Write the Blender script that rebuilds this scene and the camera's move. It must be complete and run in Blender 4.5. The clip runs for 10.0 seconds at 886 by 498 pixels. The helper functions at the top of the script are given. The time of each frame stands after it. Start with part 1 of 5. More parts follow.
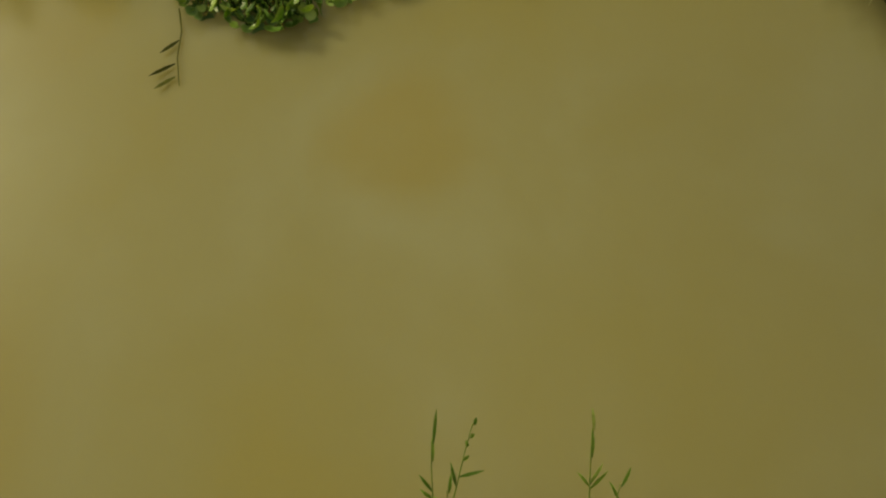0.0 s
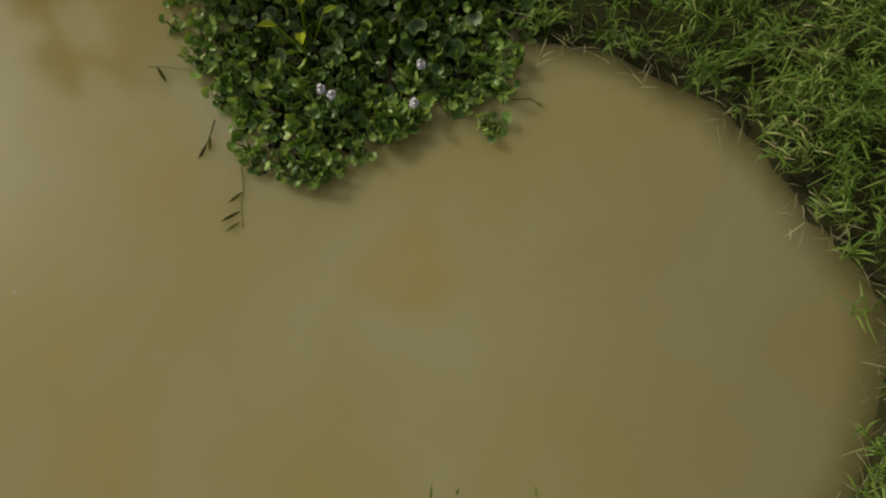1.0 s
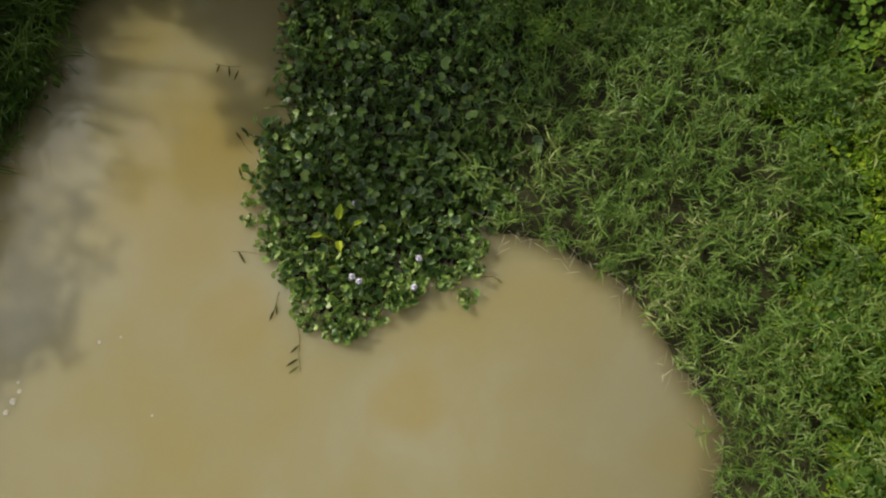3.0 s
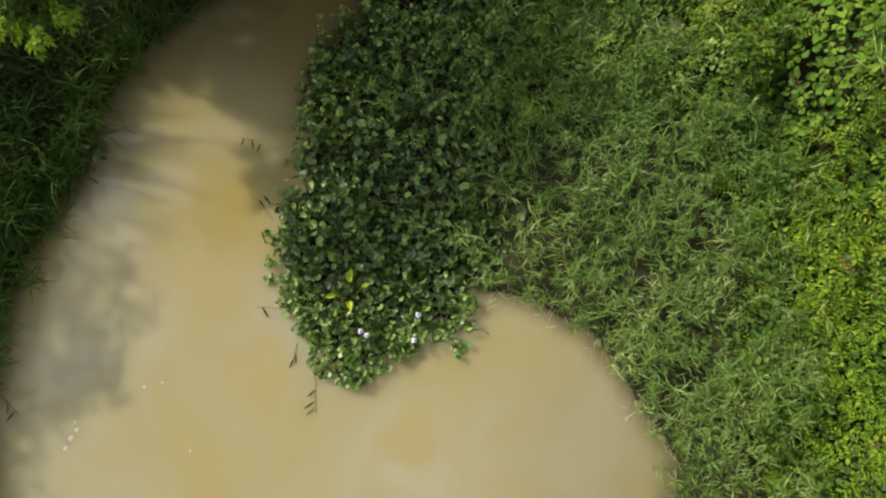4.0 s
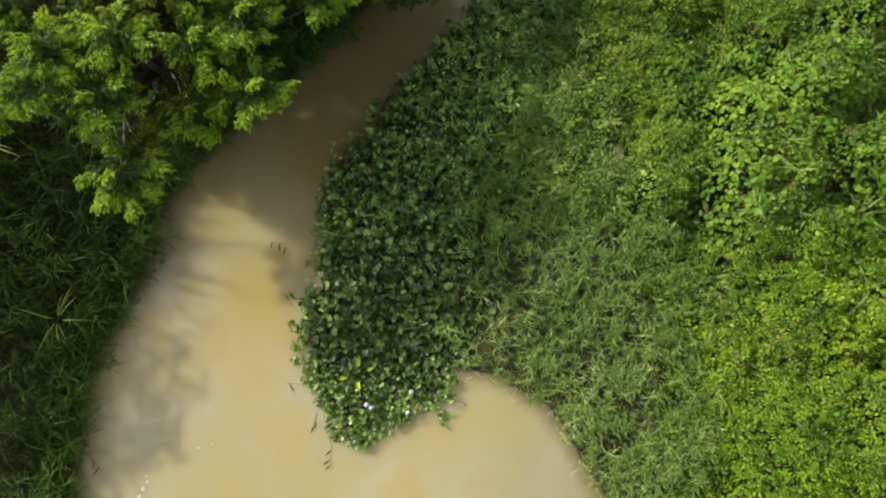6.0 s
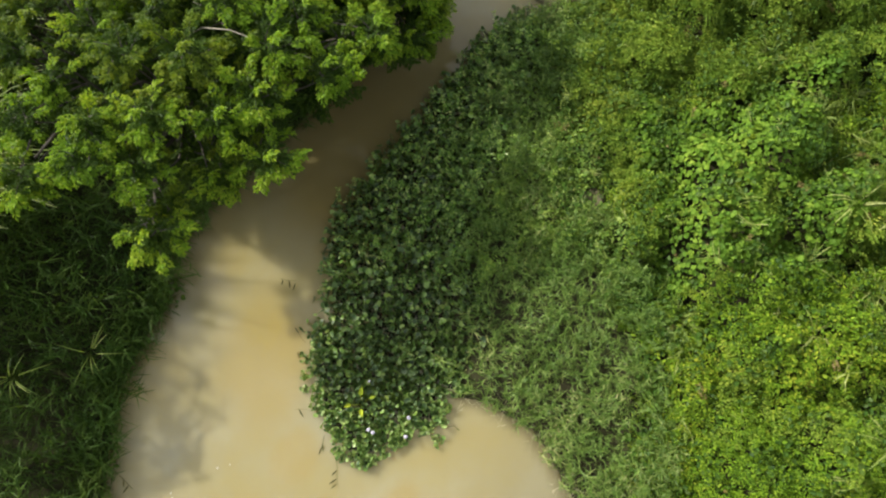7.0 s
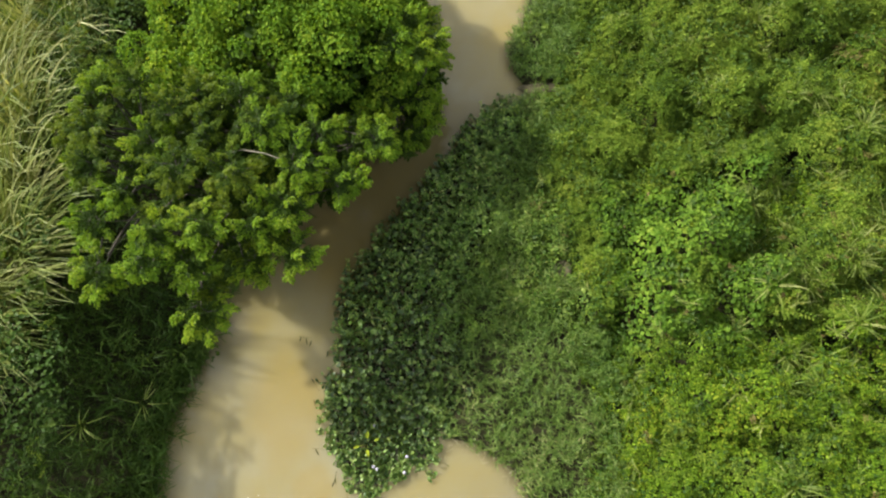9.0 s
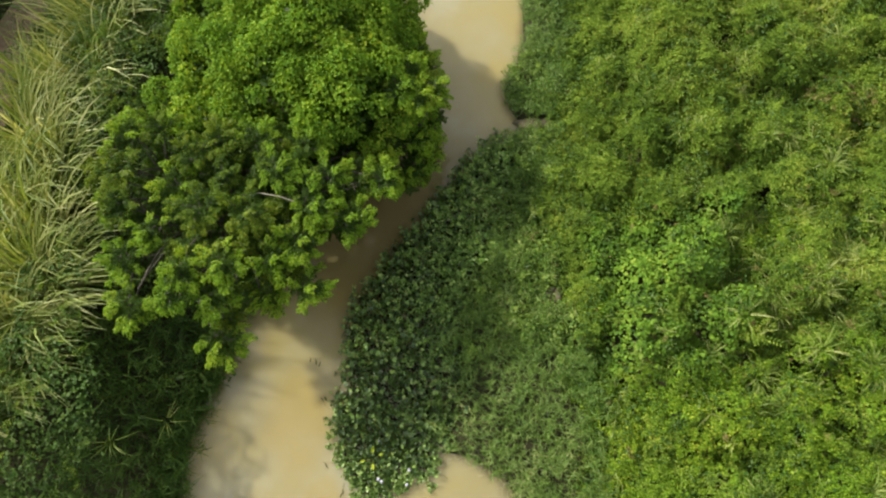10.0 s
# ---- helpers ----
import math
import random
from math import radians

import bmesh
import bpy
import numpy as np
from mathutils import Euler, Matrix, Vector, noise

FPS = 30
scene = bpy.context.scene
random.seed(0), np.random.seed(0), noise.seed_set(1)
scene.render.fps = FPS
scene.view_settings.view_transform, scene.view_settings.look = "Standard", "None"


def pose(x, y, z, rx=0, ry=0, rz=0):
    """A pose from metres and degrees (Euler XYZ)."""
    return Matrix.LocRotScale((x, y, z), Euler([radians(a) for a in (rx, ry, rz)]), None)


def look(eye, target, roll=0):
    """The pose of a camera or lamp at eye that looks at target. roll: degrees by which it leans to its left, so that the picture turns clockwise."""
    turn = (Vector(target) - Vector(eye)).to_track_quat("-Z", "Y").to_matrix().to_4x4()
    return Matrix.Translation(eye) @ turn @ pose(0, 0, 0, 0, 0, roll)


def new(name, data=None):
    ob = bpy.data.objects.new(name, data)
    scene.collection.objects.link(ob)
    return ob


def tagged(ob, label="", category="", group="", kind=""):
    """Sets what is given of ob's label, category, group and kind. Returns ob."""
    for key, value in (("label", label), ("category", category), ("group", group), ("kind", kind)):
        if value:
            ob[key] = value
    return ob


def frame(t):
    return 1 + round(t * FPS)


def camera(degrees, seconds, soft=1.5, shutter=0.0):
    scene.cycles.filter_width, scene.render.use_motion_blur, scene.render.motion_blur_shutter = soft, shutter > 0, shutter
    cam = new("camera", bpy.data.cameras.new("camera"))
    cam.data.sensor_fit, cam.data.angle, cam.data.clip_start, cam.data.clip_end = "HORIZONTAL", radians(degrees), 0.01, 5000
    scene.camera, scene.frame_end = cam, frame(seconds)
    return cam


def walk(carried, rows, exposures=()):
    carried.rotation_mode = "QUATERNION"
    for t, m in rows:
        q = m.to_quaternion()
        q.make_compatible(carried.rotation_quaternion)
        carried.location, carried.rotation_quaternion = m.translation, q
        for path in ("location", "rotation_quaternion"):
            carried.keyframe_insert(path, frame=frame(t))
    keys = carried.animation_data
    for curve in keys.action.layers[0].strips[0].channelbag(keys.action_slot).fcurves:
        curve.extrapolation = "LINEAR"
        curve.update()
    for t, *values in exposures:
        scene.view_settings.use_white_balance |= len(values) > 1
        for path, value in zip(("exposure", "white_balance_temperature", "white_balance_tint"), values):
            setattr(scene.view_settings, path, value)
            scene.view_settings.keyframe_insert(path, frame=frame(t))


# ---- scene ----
# ---- camera ----
cam = camera(70.0, 10.0, soft=2.15)
PATH = [  # seconds, x, y, z, degrees ahead of straight down, lean, turn
    (0.0, -0.544, -2.709, 2.477, 19.55, -0.27, 0.00),
    (0.5, -0.532, -2.590, 3.066, 19.55, -0.27, 0.01),
    (1.0, -0.517, -2.471, 3.653, 19.56, -0.27, 0.02),
    (1.5, -0.502, -2.345, 4.238, 19.57, -0.27, 0.05),
    (2.0, -0.484, -2.213, 4.808, 19.59, -0.27, 0.11),
    (2.5, -0.456, -2.078, 5.374, 19.61, -0.30, 0.18),
    (4.0, -0.384, -1.672, 7.084, 19.66, -0.24, 0.38),
    (4.5, -0.340, -1.525, 7.658, 19.63, -0.19, 0.41),
    (5.0, -0.295, -1.379, 8.239, 19.56, -0.14, 0.43),
    (5.5, -0.245, -1.227, 8.824, 19.48, -0.11, 0.43),
    (7.0, -0.125, -0.764, 10.577, 19.17, -0.18, 0.53),
    (7.5, -0.098, -0.628, 11.161, 19.19, -0.22, 0.55),
    (8.0, -0.073, -0.493, 11.744, 19.20, -0.24, 0.57),
    (8.5, -0.045, -0.359, 12.332, 19.20, -0.26, 0.57),
    (9.0, -0.014, -0.229, 12.924, 19.21, -0.28, 0.59),
    (9.5, 0.000, -0.115, 13.509, 19.21, -0.28, 0.61),
    (10.0, 0.000, 0.000, 14.100, 19.26, -0.25, 0.62),
]
EXPOSURES = [(0.0, -0.26, 11300, -16), (0.3, -0.24, 9900, -11), (0.6, -0.25, 8700, -6), (1.0, -0.33, 7700, -1), (2.5, 0.12, 6800, 7), (4.0, 0.92, 6500, 10), (5.5, 1.19, 6500, 10), (10.0, 1.24, 6500, 10)]
walk(cam, [(t, pose(x, y, z, p, r, w)) for t, x, y, z, p, r, w in PATH], EXPOSURES)

# ---- light ----
SHIFT = Vector((1.10, -0.57, -1.0))  # the way the sunlight falls
sky_world = bpy.data.worlds.new("sky")
scene.world = sky_world
sky_world.use_nodes = True
wn = sky_world.node_tree
wn.nodes.clear()
sky = wn.nodes.new("ShaderNodeTexSky")
sky.sky_type, sky.sun_disc = "NISHITA", False
sky.sun_elevation = math.asin(1 / SHIFT.length)
sky.sun_rotation = math.atan2(-SHIFT.x, -SHIFT.y)
sky.air_density, sky.dust_density = 1.3, 3.0
wbg = wn.nodes.new("ShaderNodeBackground")
wbg.inputs["Strength"].default_value = 0.15
wout = wn.nodes.new("ShaderNodeOutputWorld")
haze = wn.nodes.new("ShaderNodeHueSaturation")
haze.inputs["Saturation"].default_value = 0.12
wn.links.new(sky.outputs[0], haze.inputs["Color"])
wn.links.new(haze.outputs[0], wbg.inputs[0])
wn.links.new(wbg.outputs[0], wout.inputs[0])
sun_data = bpy.data.lights.new("sun", "SUN")
sun_data.energy, sun_data.angle, sun_data.color = 3.35, radians(1.2), (1.0, 0.93, 0.80)
sun_lamp = new("sun", sun_data)
sun_lamp.matrix_world = look(-SHIFT * 30, (0, 0, 0))


# ---- materials ----
def material(name):
    m = bpy.data.materials.new(name)
    m.use_nodes = True
    m.node_tree.nodes.clear()
    nodes, links = m.node_tree.nodes, m.node_tree.links
    out = nodes.new("ShaderNodeOutputMaterial")
    return m, nodes, links, out


def ramp(nodes, stops):
    r = nodes.new("ShaderNodeValToRGB")
    el = r.color_ramp.elements
    while len(el) < len(stops):
        el.new(0.5)
    for e, (p, c) in zip(el, stops):
        e.position, e.color = p, (*c, 1)
    return r


def noise_tex(nodes, links, scale, detail=3.0, rough=0.55, coords="Object"):
    tc = nodes.new("ShaderNodeTexCoord")
    n = nodes.new("ShaderNodeTexNoise")
    n.inputs["Scale"].default_value = scale
    n.inputs["Detail"].default_value = detail
    n.inputs["Roughness"].default_value = rough
    links.new(tc.outputs[coords], n.inputs["Vector"])
    return n


def leaf_material(name, stops, rough=0.42, through_light=0.32, patch=0.45, sheen=0.12, margin_light=False):
    """Leaves: each one its own shade, drifting slowly over the ground, with some light coming through."""
    m, nodes, links, out = material(name)
    geo = nodes.new("ShaderNodeNewGeometry")
    info = nodes.new("ShaderNodeObjectInfo")
    tex = nodes.new("ShaderNodeTexNoise")
    tex.inputs["Scale"].default_value, tex.inputs["Detail"].default_value = 0.9, 3.0
    links.new(geo.outputs["Position"], tex.inputs["Vector"])
    add = nodes.new("ShaderNodeMath")
    add.operation = "ADD"
    links.new(geo.outputs["Random Per Island"], add.inputs[0])
    links.new(info.outputs["Random"], add.inputs[1])
    frac = nodes.new("ShaderNodeMath")
    frac.operation = "FRACT"
    links.new(add.outputs[0], frac.inputs[0])
    spread = nodes.new("ShaderNodeMapRange")
    spread.inputs["From Min"].default_value, spread.inputs["From Max"].default_value = 0.3, 0.7
    links.new(tex.outputs[0], spread.inputs["Value"])
    mix = nodes.new("ShaderNodeMix")
    mix.inputs["Factor"].default_value = patch
    links.new(frac.outputs[0], mix.inputs["A"])
    links.new(spread.outputs[0], mix.inputs["B"])
    r = ramp(nodes, stops)
    links.new(mix.outputs["Result"], r.inputs[0])
    fine = noise_tex(nodes, links, 45.0, 2.0)
    grain = nodes.new("ShaderNodeMix")
    grain.data_type, grain.blend_type = "RGBA", "MULTIPLY"
    grain.inputs["Factor"].default_value = 0.35
    links.new(r.outputs[0], grain.inputs["A"])
    fr = ramp(nodes, [(0.3, (0.55, 0.6, 0.5)), (0.7, (1.15, 1.1, 1.1))])
    links.new(fine.outputs[0], fr.inputs[0])
    links.new(fr.outputs[0], grain.inputs["B"])
    if margin_light:  # the blade's thin pale margin, which also paints the light caught by its rim
        at = nodes.new("ShaderNodeAttribute")
        at.attribute_name = "margin_light"
        sharp = nodes.new("ShaderNodeMapRange")
        sharp.inputs["From Min"].default_value, sharp.inputs["From Max"].default_value = 0.55, 1.0
        sharp.inputs["To Max"].default_value = 0.55
        links.new(at.outputs["Fac"], sharp.inputs["Value"])
        pale = nodes.new("ShaderNodeMix")
        pale.data_type = "RGBA"
        pale.inputs["B"].default_value = (0.19, 0.25, 0.085, 1)
        links.new(sharp.outputs[0], pale.inputs["Factor"])
        links.new(grain.outputs["Result"], pale.inputs["A"])
        grain = pale
    bs = nodes.new("ShaderNodeBsdfPrincipled")
    bs.inputs["Roughness"].default_value = rough
    bs.inputs["Specular IOR Level"].default_value = sheen
    links.new(grain.outputs["Result"], bs.inputs["Base Color"])
    tl = nodes.new("ShaderNodeBsdfTranslucent")
    warm = nodes.new("ShaderNodeMix")
    warm.data_type, warm.blend_type = "RGBA", "MULTIPLY"
    warm.inputs["Factor"].default_value = 1.0
    warm.inputs["B"].default_value = (1.5, 1.35, 0.6, 1)
    links.new(grain.outputs["Result"], warm.inputs["A"])
    links.new(warm.outputs["Result"], tl.inputs["Color"])
    ms = nodes.new("ShaderNodeMixShader")
    ms.inputs[0].default_value = through_light
    links.new(bs.outputs[0], ms.inputs[1])
    links.new(tl.outputs[0], ms.inputs[2])
    links.new(ms.outputs[0], out.inputs["Surface"])
    return m


def plain_material(name, stops, scale, rough=0.85, bump=0.3, detail=5.0, sheen=0.3):
    m, nodes, links, out = material(name)
    n = noise_tex(nodes, links, scale, detail, 0.6)
    big = noise_tex(nodes, links, scale / 7.0, 3.0)
    mix = nodes.new("ShaderNodeMix")
    mix.inputs["Factor"].default_value = 0.5
    links.new(n.outputs[0], mix.inputs["A"])
    links.new(big.outputs[0], mix.inputs["B"])
    r = ramp(nodes, stops)
    links.new(mix.outputs["Result"], r.inputs[0])
    bs = nodes.new("ShaderNodeBsdfPrincipled")
    bs.inputs["Roughness"].default_value = rough
    bs.inputs["Specular IOR Level"].default_value = sheen
    links.new(r.outputs[0], bs.inputs["Base Color"])
    if bump:
        b = nodes.new("ShaderNodeBump")
        b.inputs["Strength"].default_value, b.inputs["Distance"].default_value = bump, 0.02
        links.new(n.outputs[0], b.inputs["Height"])
        links.new(b.outputs[0], bs.inputs["Normal"])
    links.new(bs.outputs[0], out.inputs["Surface"])
    return m


def water_material():
    """Silty water: clouds of sediment under a smooth, hardly rippled surface."""
    m, nodes, links, out = material("muddy_water")
    tc = nodes.new("ShaderNodeTexCoord")
    warp = nodes.new("ShaderNodeTexNoise")
    warp.inputs["Scale"].default_value, warp.inputs["Detail"].default_value = 0.35, 2.0
    links.new(tc.outputs["Object"], warp.inputs["Vector"])
    shift = nodes.new("ShaderNodeVectorMath")
    shift.operation = "MULTIPLY_ADD"
    shift.inputs[1].default_value = (1.6, 1.6, 0)
    links.new(warp.outputs["Color"], shift.inputs[0])
    links.new(tc.outputs["Object"], shift.inputs[2])
    cloud = nodes.new("ShaderNodeTexNoise")
    cloud.inputs["Scale"].default_value, cloud.inputs["Detail"].default_value = 0.62, 4.0
    cloud.inputs["Roughness"].default_value = 0.5
    links.new(shift.outputs[0], cloud.inputs["Vector"])
    r = ramp(nodes, [(0.32, (0.180, 0.149, 0.058)), (0.45, (0.178, 0.155, 0.074)), (0.56, (0.182, 0.162, 0.087)), (0.68, (0.192, 0.177, 0.109))])
    links.new(cloud.outputs[0], r.inputs[0])
    bs = nodes.new("ShaderNodeBsdfPrincipled")
    bs.inputs["Roughness"].default_value = 0.10
    bs.subsurface_method = "BURLEY"
    bs.inputs["Subsurface Weight"].default_value = 1.0
    bs.inputs["Subsurface Radius"].default_value = (1.0, 0.9, 0.6)
    bs.inputs["Subsurface Scale"].default_value = 0.30
    bs.inputs["IOR"].default_value = 1.33
    bed = nodes.new("ShaderNodeAttribute")
    bed.attribute_name = "depth_light"
    shallow_shade = nodes.new("ShaderNodeMix")
    shallow_shade.data_type = "RGBA"
    # tone of the shallows, also used as painted shade on the water
    shallow_shade.inputs["A"].default_value = (0.092, 0.078, 0.034, 1)
    links.new(bed.outputs["Fac"], shallow_shade.inputs["Factor"])
    stain = nodes.new("ShaderNodeAttribute")
    stain.attribute_name = "ochre"
    dyed = nodes.new("ShaderNodeMix")
    dyed.data_type = "RGBA"
    dyed.inputs["B"].default_value = (0.182, 0.134, 0.034, 1)
    links.new(stain.outputs["Fac"], dyed.inputs["Factor"])
    links.new(r.outputs[0], dyed.inputs["A"])
    links.new(dyed.outputs["Result"], shallow_shade.inputs["B"])
    links.new(shallow_shade.outputs["Result"], bs.inputs["Base Color"])
    rip = nodes.new("ShaderNodeTexNoise")
    rip.inputs["Scale"].default_value, rip.inputs["Detail"].default_value = 1.6, 2.0
    links.new(tc.outputs["Object"], rip.inputs["Vector"])
    b = nodes.new("ShaderNodeBump")
    b.inputs["Strength"].default_value, b.inputs["Distance"].default_value = 0.12, 0.02
    links.new(rip.outputs[0], b.inputs["Height"])
    links.new(b.outputs[0], bs.inputs["Normal"])
    links.new(bs.outputs[0], out.inputs["Surface"])
    return m


def ground_material():
    """Wet mud at the creek that passes into rough meadow farther off."""
    m, nodes, links, out = material("ground_cover")
    fine, broad = noise_tex(nodes, links, 9.0, 5.0, 0.6), noise_tex(nodes, links, 1.1, 4.0)
    both = nodes.new("ShaderNodeMix")
    both.inputs["Factor"].default_value = 0.5
    links.new(fine.outputs[0], both.inputs["A"])
    links.new(broad.outputs[0], both.inputs["B"])
    wet = ramp(nodes, [(0.3, (0.012, 0.013, 0.005)), (0.55, (0.022, 0.022, 0.009)), (0.75, (0.042, 0.041, 0.019))])
    turf = ramp(nodes, [(0.3, (0.022, 0.045, 0.008)), (0.5, (0.050, 0.088, 0.014)), (0.7, (0.105, 0.135, 0.030))])
    far = nodes.new("ShaderNodeAttribute")
    far.attribute_name = "turf"
    mix = nodes.new("ShaderNodeMix")
    mix.data_type = "RGBA"
    links.new(both.outputs["Result"], wet.inputs[0])
    links.new(both.outputs["Result"], turf.inputs[0])
    links.new(far.outputs["Fac"], mix.inputs["Factor"])
    links.new(wet.outputs[0], mix.inputs["A"])
    links.new(turf.outputs[0], mix.inputs["B"])
    bs = nodes.new("ShaderNodeBsdfPrincipled")
    bs.inputs["Roughness"].default_value, bs.inputs["Specular IOR Level"].default_value = 0.85, 0.1
    links.new(mix.outputs["Result"], bs.inputs["Base Color"])
    b = nodes.new("ShaderNodeBump")
    b.inputs["Strength"].default_value, b.inputs["Distance"].default_value = 0.6, 0.02
    links.new(fine.outputs[0], b.inputs["Height"])
    links.new(b.outputs[0], bs.inputs["Normal"])
    links.new(bs.outputs[0], out.inputs["Surface"])
    return m


GROUND = ground_material()
SILT = plain_material("drying_silt", [(0.3, (0.015, 0.015, 0.007)), (0.55, (0.028, 0.027, 0.013)), (0.8, (0.050, 0.048, 0.026))], 7.0, 0.9, 0.6, 5.0, 0.1)
PALE_SILT = plain_material("pale_silt", [(0.3, (0.046, 0.043, 0.024)), (0.55, (0.078, 0.072, 0.042)), (0.8, (0.125, 0.116, 0.074))], 7.0, 0.9, 0.6, 5.0, 0.1)
SOIL = plain_material("dry_soil", [(0.3, (0.120, 0.082, 0.052)), (0.55, (0.190, 0.136, 0.092)), (0.8, (0.260, 0.198, 0.142))], 6.0, 0.95, 0.5)
PALE_BARK = plain_material("pale_bark", [(0.3, (0.110, 0.100, 0.070)), (0.6, (0.190, 0.175, 0.130)), (0.8, (0.270, 0.250, 0.195))], 14.0, 0.85, 0.5)
BARK = plain_material("bark", [(0.3, (0.030, 0.026, 0.019)), (0.6, (0.066, 0.059, 0.045)), (0.8, (0.120, 0.108, 0.084))], 14.0, 0.9, 0.8)
WATER = water_material()
HYACINTH = leaf_material("hyacinth_leaf", [(0.0, (0.008, 0.026, 0.004)), (0.35, (0.020, 0.058, 0.009)), (0.58, (0.046, 0.104, 0.015)), (0.78, (0.104, 0.195, 0.028)), (0.94, (0.190, 0.265, 0.055)), (1.0, (0.150, 0.110, 0.040))], 0.42, 0.22, 0.16, 0.5, True)
HYACINTH_YOUNG = leaf_material("young_hyacinth_leaf", [(0.0, (0.018, 0.060, 0.010)), (0.4, (0.076, 0.165, 0.028)), (0.75, (0.180, 0.285, 0.062)), (1.0, (0.330, 0.410, 0.150))], 0.42, 0.25, 0.06, 0.5, True)
# near-black tone of the sheet that stands in for shade under the mat
GAP_SHADE = leaf_material("root_felt", [(0.0, (0.005, 0.005, 0.003)), (0.6, (0.011, 0.010, 0.005)), (1.0, (0.027, 0.024, 0.011))], 0.8, 0.0, 0.3, 0.1)
PETAL = plain_material("lavender_petal", [(0.3, (0.360, 0.330, 0.450)), (0.7, (0.560, 0.540, 0.620))], 60.0, 0.6, 0.0)
GRASS = leaf_material("bank_grass", [(0.0, (0.030, 0.070, 0.011)), (0.35, (0.072, 0.138, 0.022)), (0.75, (0.136, 0.210, 0.042)), (0.92, (0.230, 0.268, 0.090)), (1.0, (0.400, 0.365, 0.205))], 0.45, 0.3, 0.3, 0.22)
# grass darkened to carry the shade of the left bank and the undergrowth
SHADE_GRASS = leaf_material("shaded_grass", [(0.0, (0.016, 0.042, 0.006)), (0.5, (0.036, 0.076, 0.010)), (1.0, (0.074, 0.115, 0.020))], 0.5, 0.3, 0.4)
CREEPER = leaf_material("creeper_leaf", [(0.0, (0.030, 0.070, 0.010)), (0.45, (0.080, 0.150, 0.020)), (0.85, (0.158, 0.232, 0.038)), (1.0, (0.270, 0.310, 0.088))], 0.5, 0.32, 0.3, 0.2)
FRESH = leaf_material("fresh_shoot_leaf", [(0.0, (0.210, 0.300, 0.020)), (1.0, (0.360, 0.420, 0.035))], 0.4, 0.4, 0.1, 0.3)
WEED = leaf_material("weed_leaf", [(0.0, (0.028, 0.066, 0.008)), (0.4, (0.068, 0.138, 0.013)), (0.8, (0.120, 0.206, 0.021)), (1.0, (0.195, 0.270, 0.034))], 0.6, 0.32, 0.35, 0.1)
LIME = leaf_material("lime_weed_leaf", [(0.0, (0.038, 0.082, 0.007)), (0.4, (0.086, 0.164, 0.011)), (0.75, (0.156, 0.245, 0.017)), (1.0, (0.280, 0.315, 0.030))], 0.6, 0.32, 0.3, 0.1)
SHRUB = leaf_material("shrub_leaf", [(0.0, (0.030, 0.066, 0.008)), (0.45, (0.090, 0.154, 0.016)), (0.85, (0.190, 0.255, 0.034)), (1.0, (0.300, 0.285, 0.055))], 0.6, 0.3, 0.45, 0.1)
REED = leaf_material("reed_blade", [(0.0, (0.070, 0.118, 0.018)), (0.45, (0.150, 0.195, 0.040)), (0.75, (0.250, 0.275, 0.090)), (1.0, (0.420, 0.425, 0.220))], 0.5, 0.3, 0.25, 0.3)
SLENDER = leaf_material("slender_blade", [(0.0, (0.075, 0.130, 0.018)), (0.6, (0.150, 0.205, 0.036)), (1.0, (0.330, 0.350, 0.130))], 0.5, 0.3, 0.3, 0.25)
# old leaves; also the dark tone for shade in crowns and on the bank
OLD_SHADE_LEAF = leaf_material("old_shade_leaf", [(0.0, (0.016, 0.036, 0.006)), (0.5, (0.034, 0.070, 0.008)), (1.0, (0.070, 0.115, 0.012))], 0.5, 0.45, 0.4)
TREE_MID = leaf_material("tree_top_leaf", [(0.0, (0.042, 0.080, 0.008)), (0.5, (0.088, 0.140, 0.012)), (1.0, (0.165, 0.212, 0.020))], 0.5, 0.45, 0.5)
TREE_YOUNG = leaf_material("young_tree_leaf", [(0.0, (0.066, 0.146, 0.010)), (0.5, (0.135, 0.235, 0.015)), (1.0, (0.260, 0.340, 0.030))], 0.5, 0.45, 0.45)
VINE = leaf_material("vine_leaf", [(0.0, (0.042, 0.102, 0.009)), (0.5, (0.105, 0.200, 0.016)), (0.85, (0.188, 0.282, 0.024)), (1.0, (0.310, 0.365, 0.038))], 0.6, 0.4, 0.4, 0.08)
MAT_CREEPER = leaf_material("mat_creeper_leaf", [(0.0, (0.034, 0.090, 0.012)), (0.4, (0.110, 0.225, 0.030)), (0.8, (0.235, 0.360, 0.075)), (1.0, (0.380, 0.440, 0.160))], 0.36, 0.3, 0.15, 0.55)
DRY_LEAF = leaf_material("withered_leaf", [(0.0, (0.070, 0.055, 0.020)), (0.6, (0.140, 0.105, 0.040)), (1.0, (0.240, 0.200, 0.090))], 0.7, 0.2, 0.2, 0.1)
STRAW = leaf_material("dry_straw", [(0.0, (0.085, 0.080, 0.040)), (0.5, (0.190, 0.175, 0.100)), (1.0, (0.380, 0.355, 0.250))], 0.7, 0.1, 0.2, 0.2)
TWIG = leaf_material("drowned_stalk", [(0.0, (0.016, 0.017, 0.004)), (0.6, (0.036, 0.040, 0.010)), (1.0, (0.095, 0.095, 0.030))], 0.8, 0.1, 0.1, 0.03)
FLECK = plain_material("pale_fleck", [(0.3, (0.240, 0.220, 0.165)), (0.7, (0.330, 0.315, 0.265))], 30.0, 0.8, 0.0)

# ---- shapes ----
rng = np.random.default_rng(7)


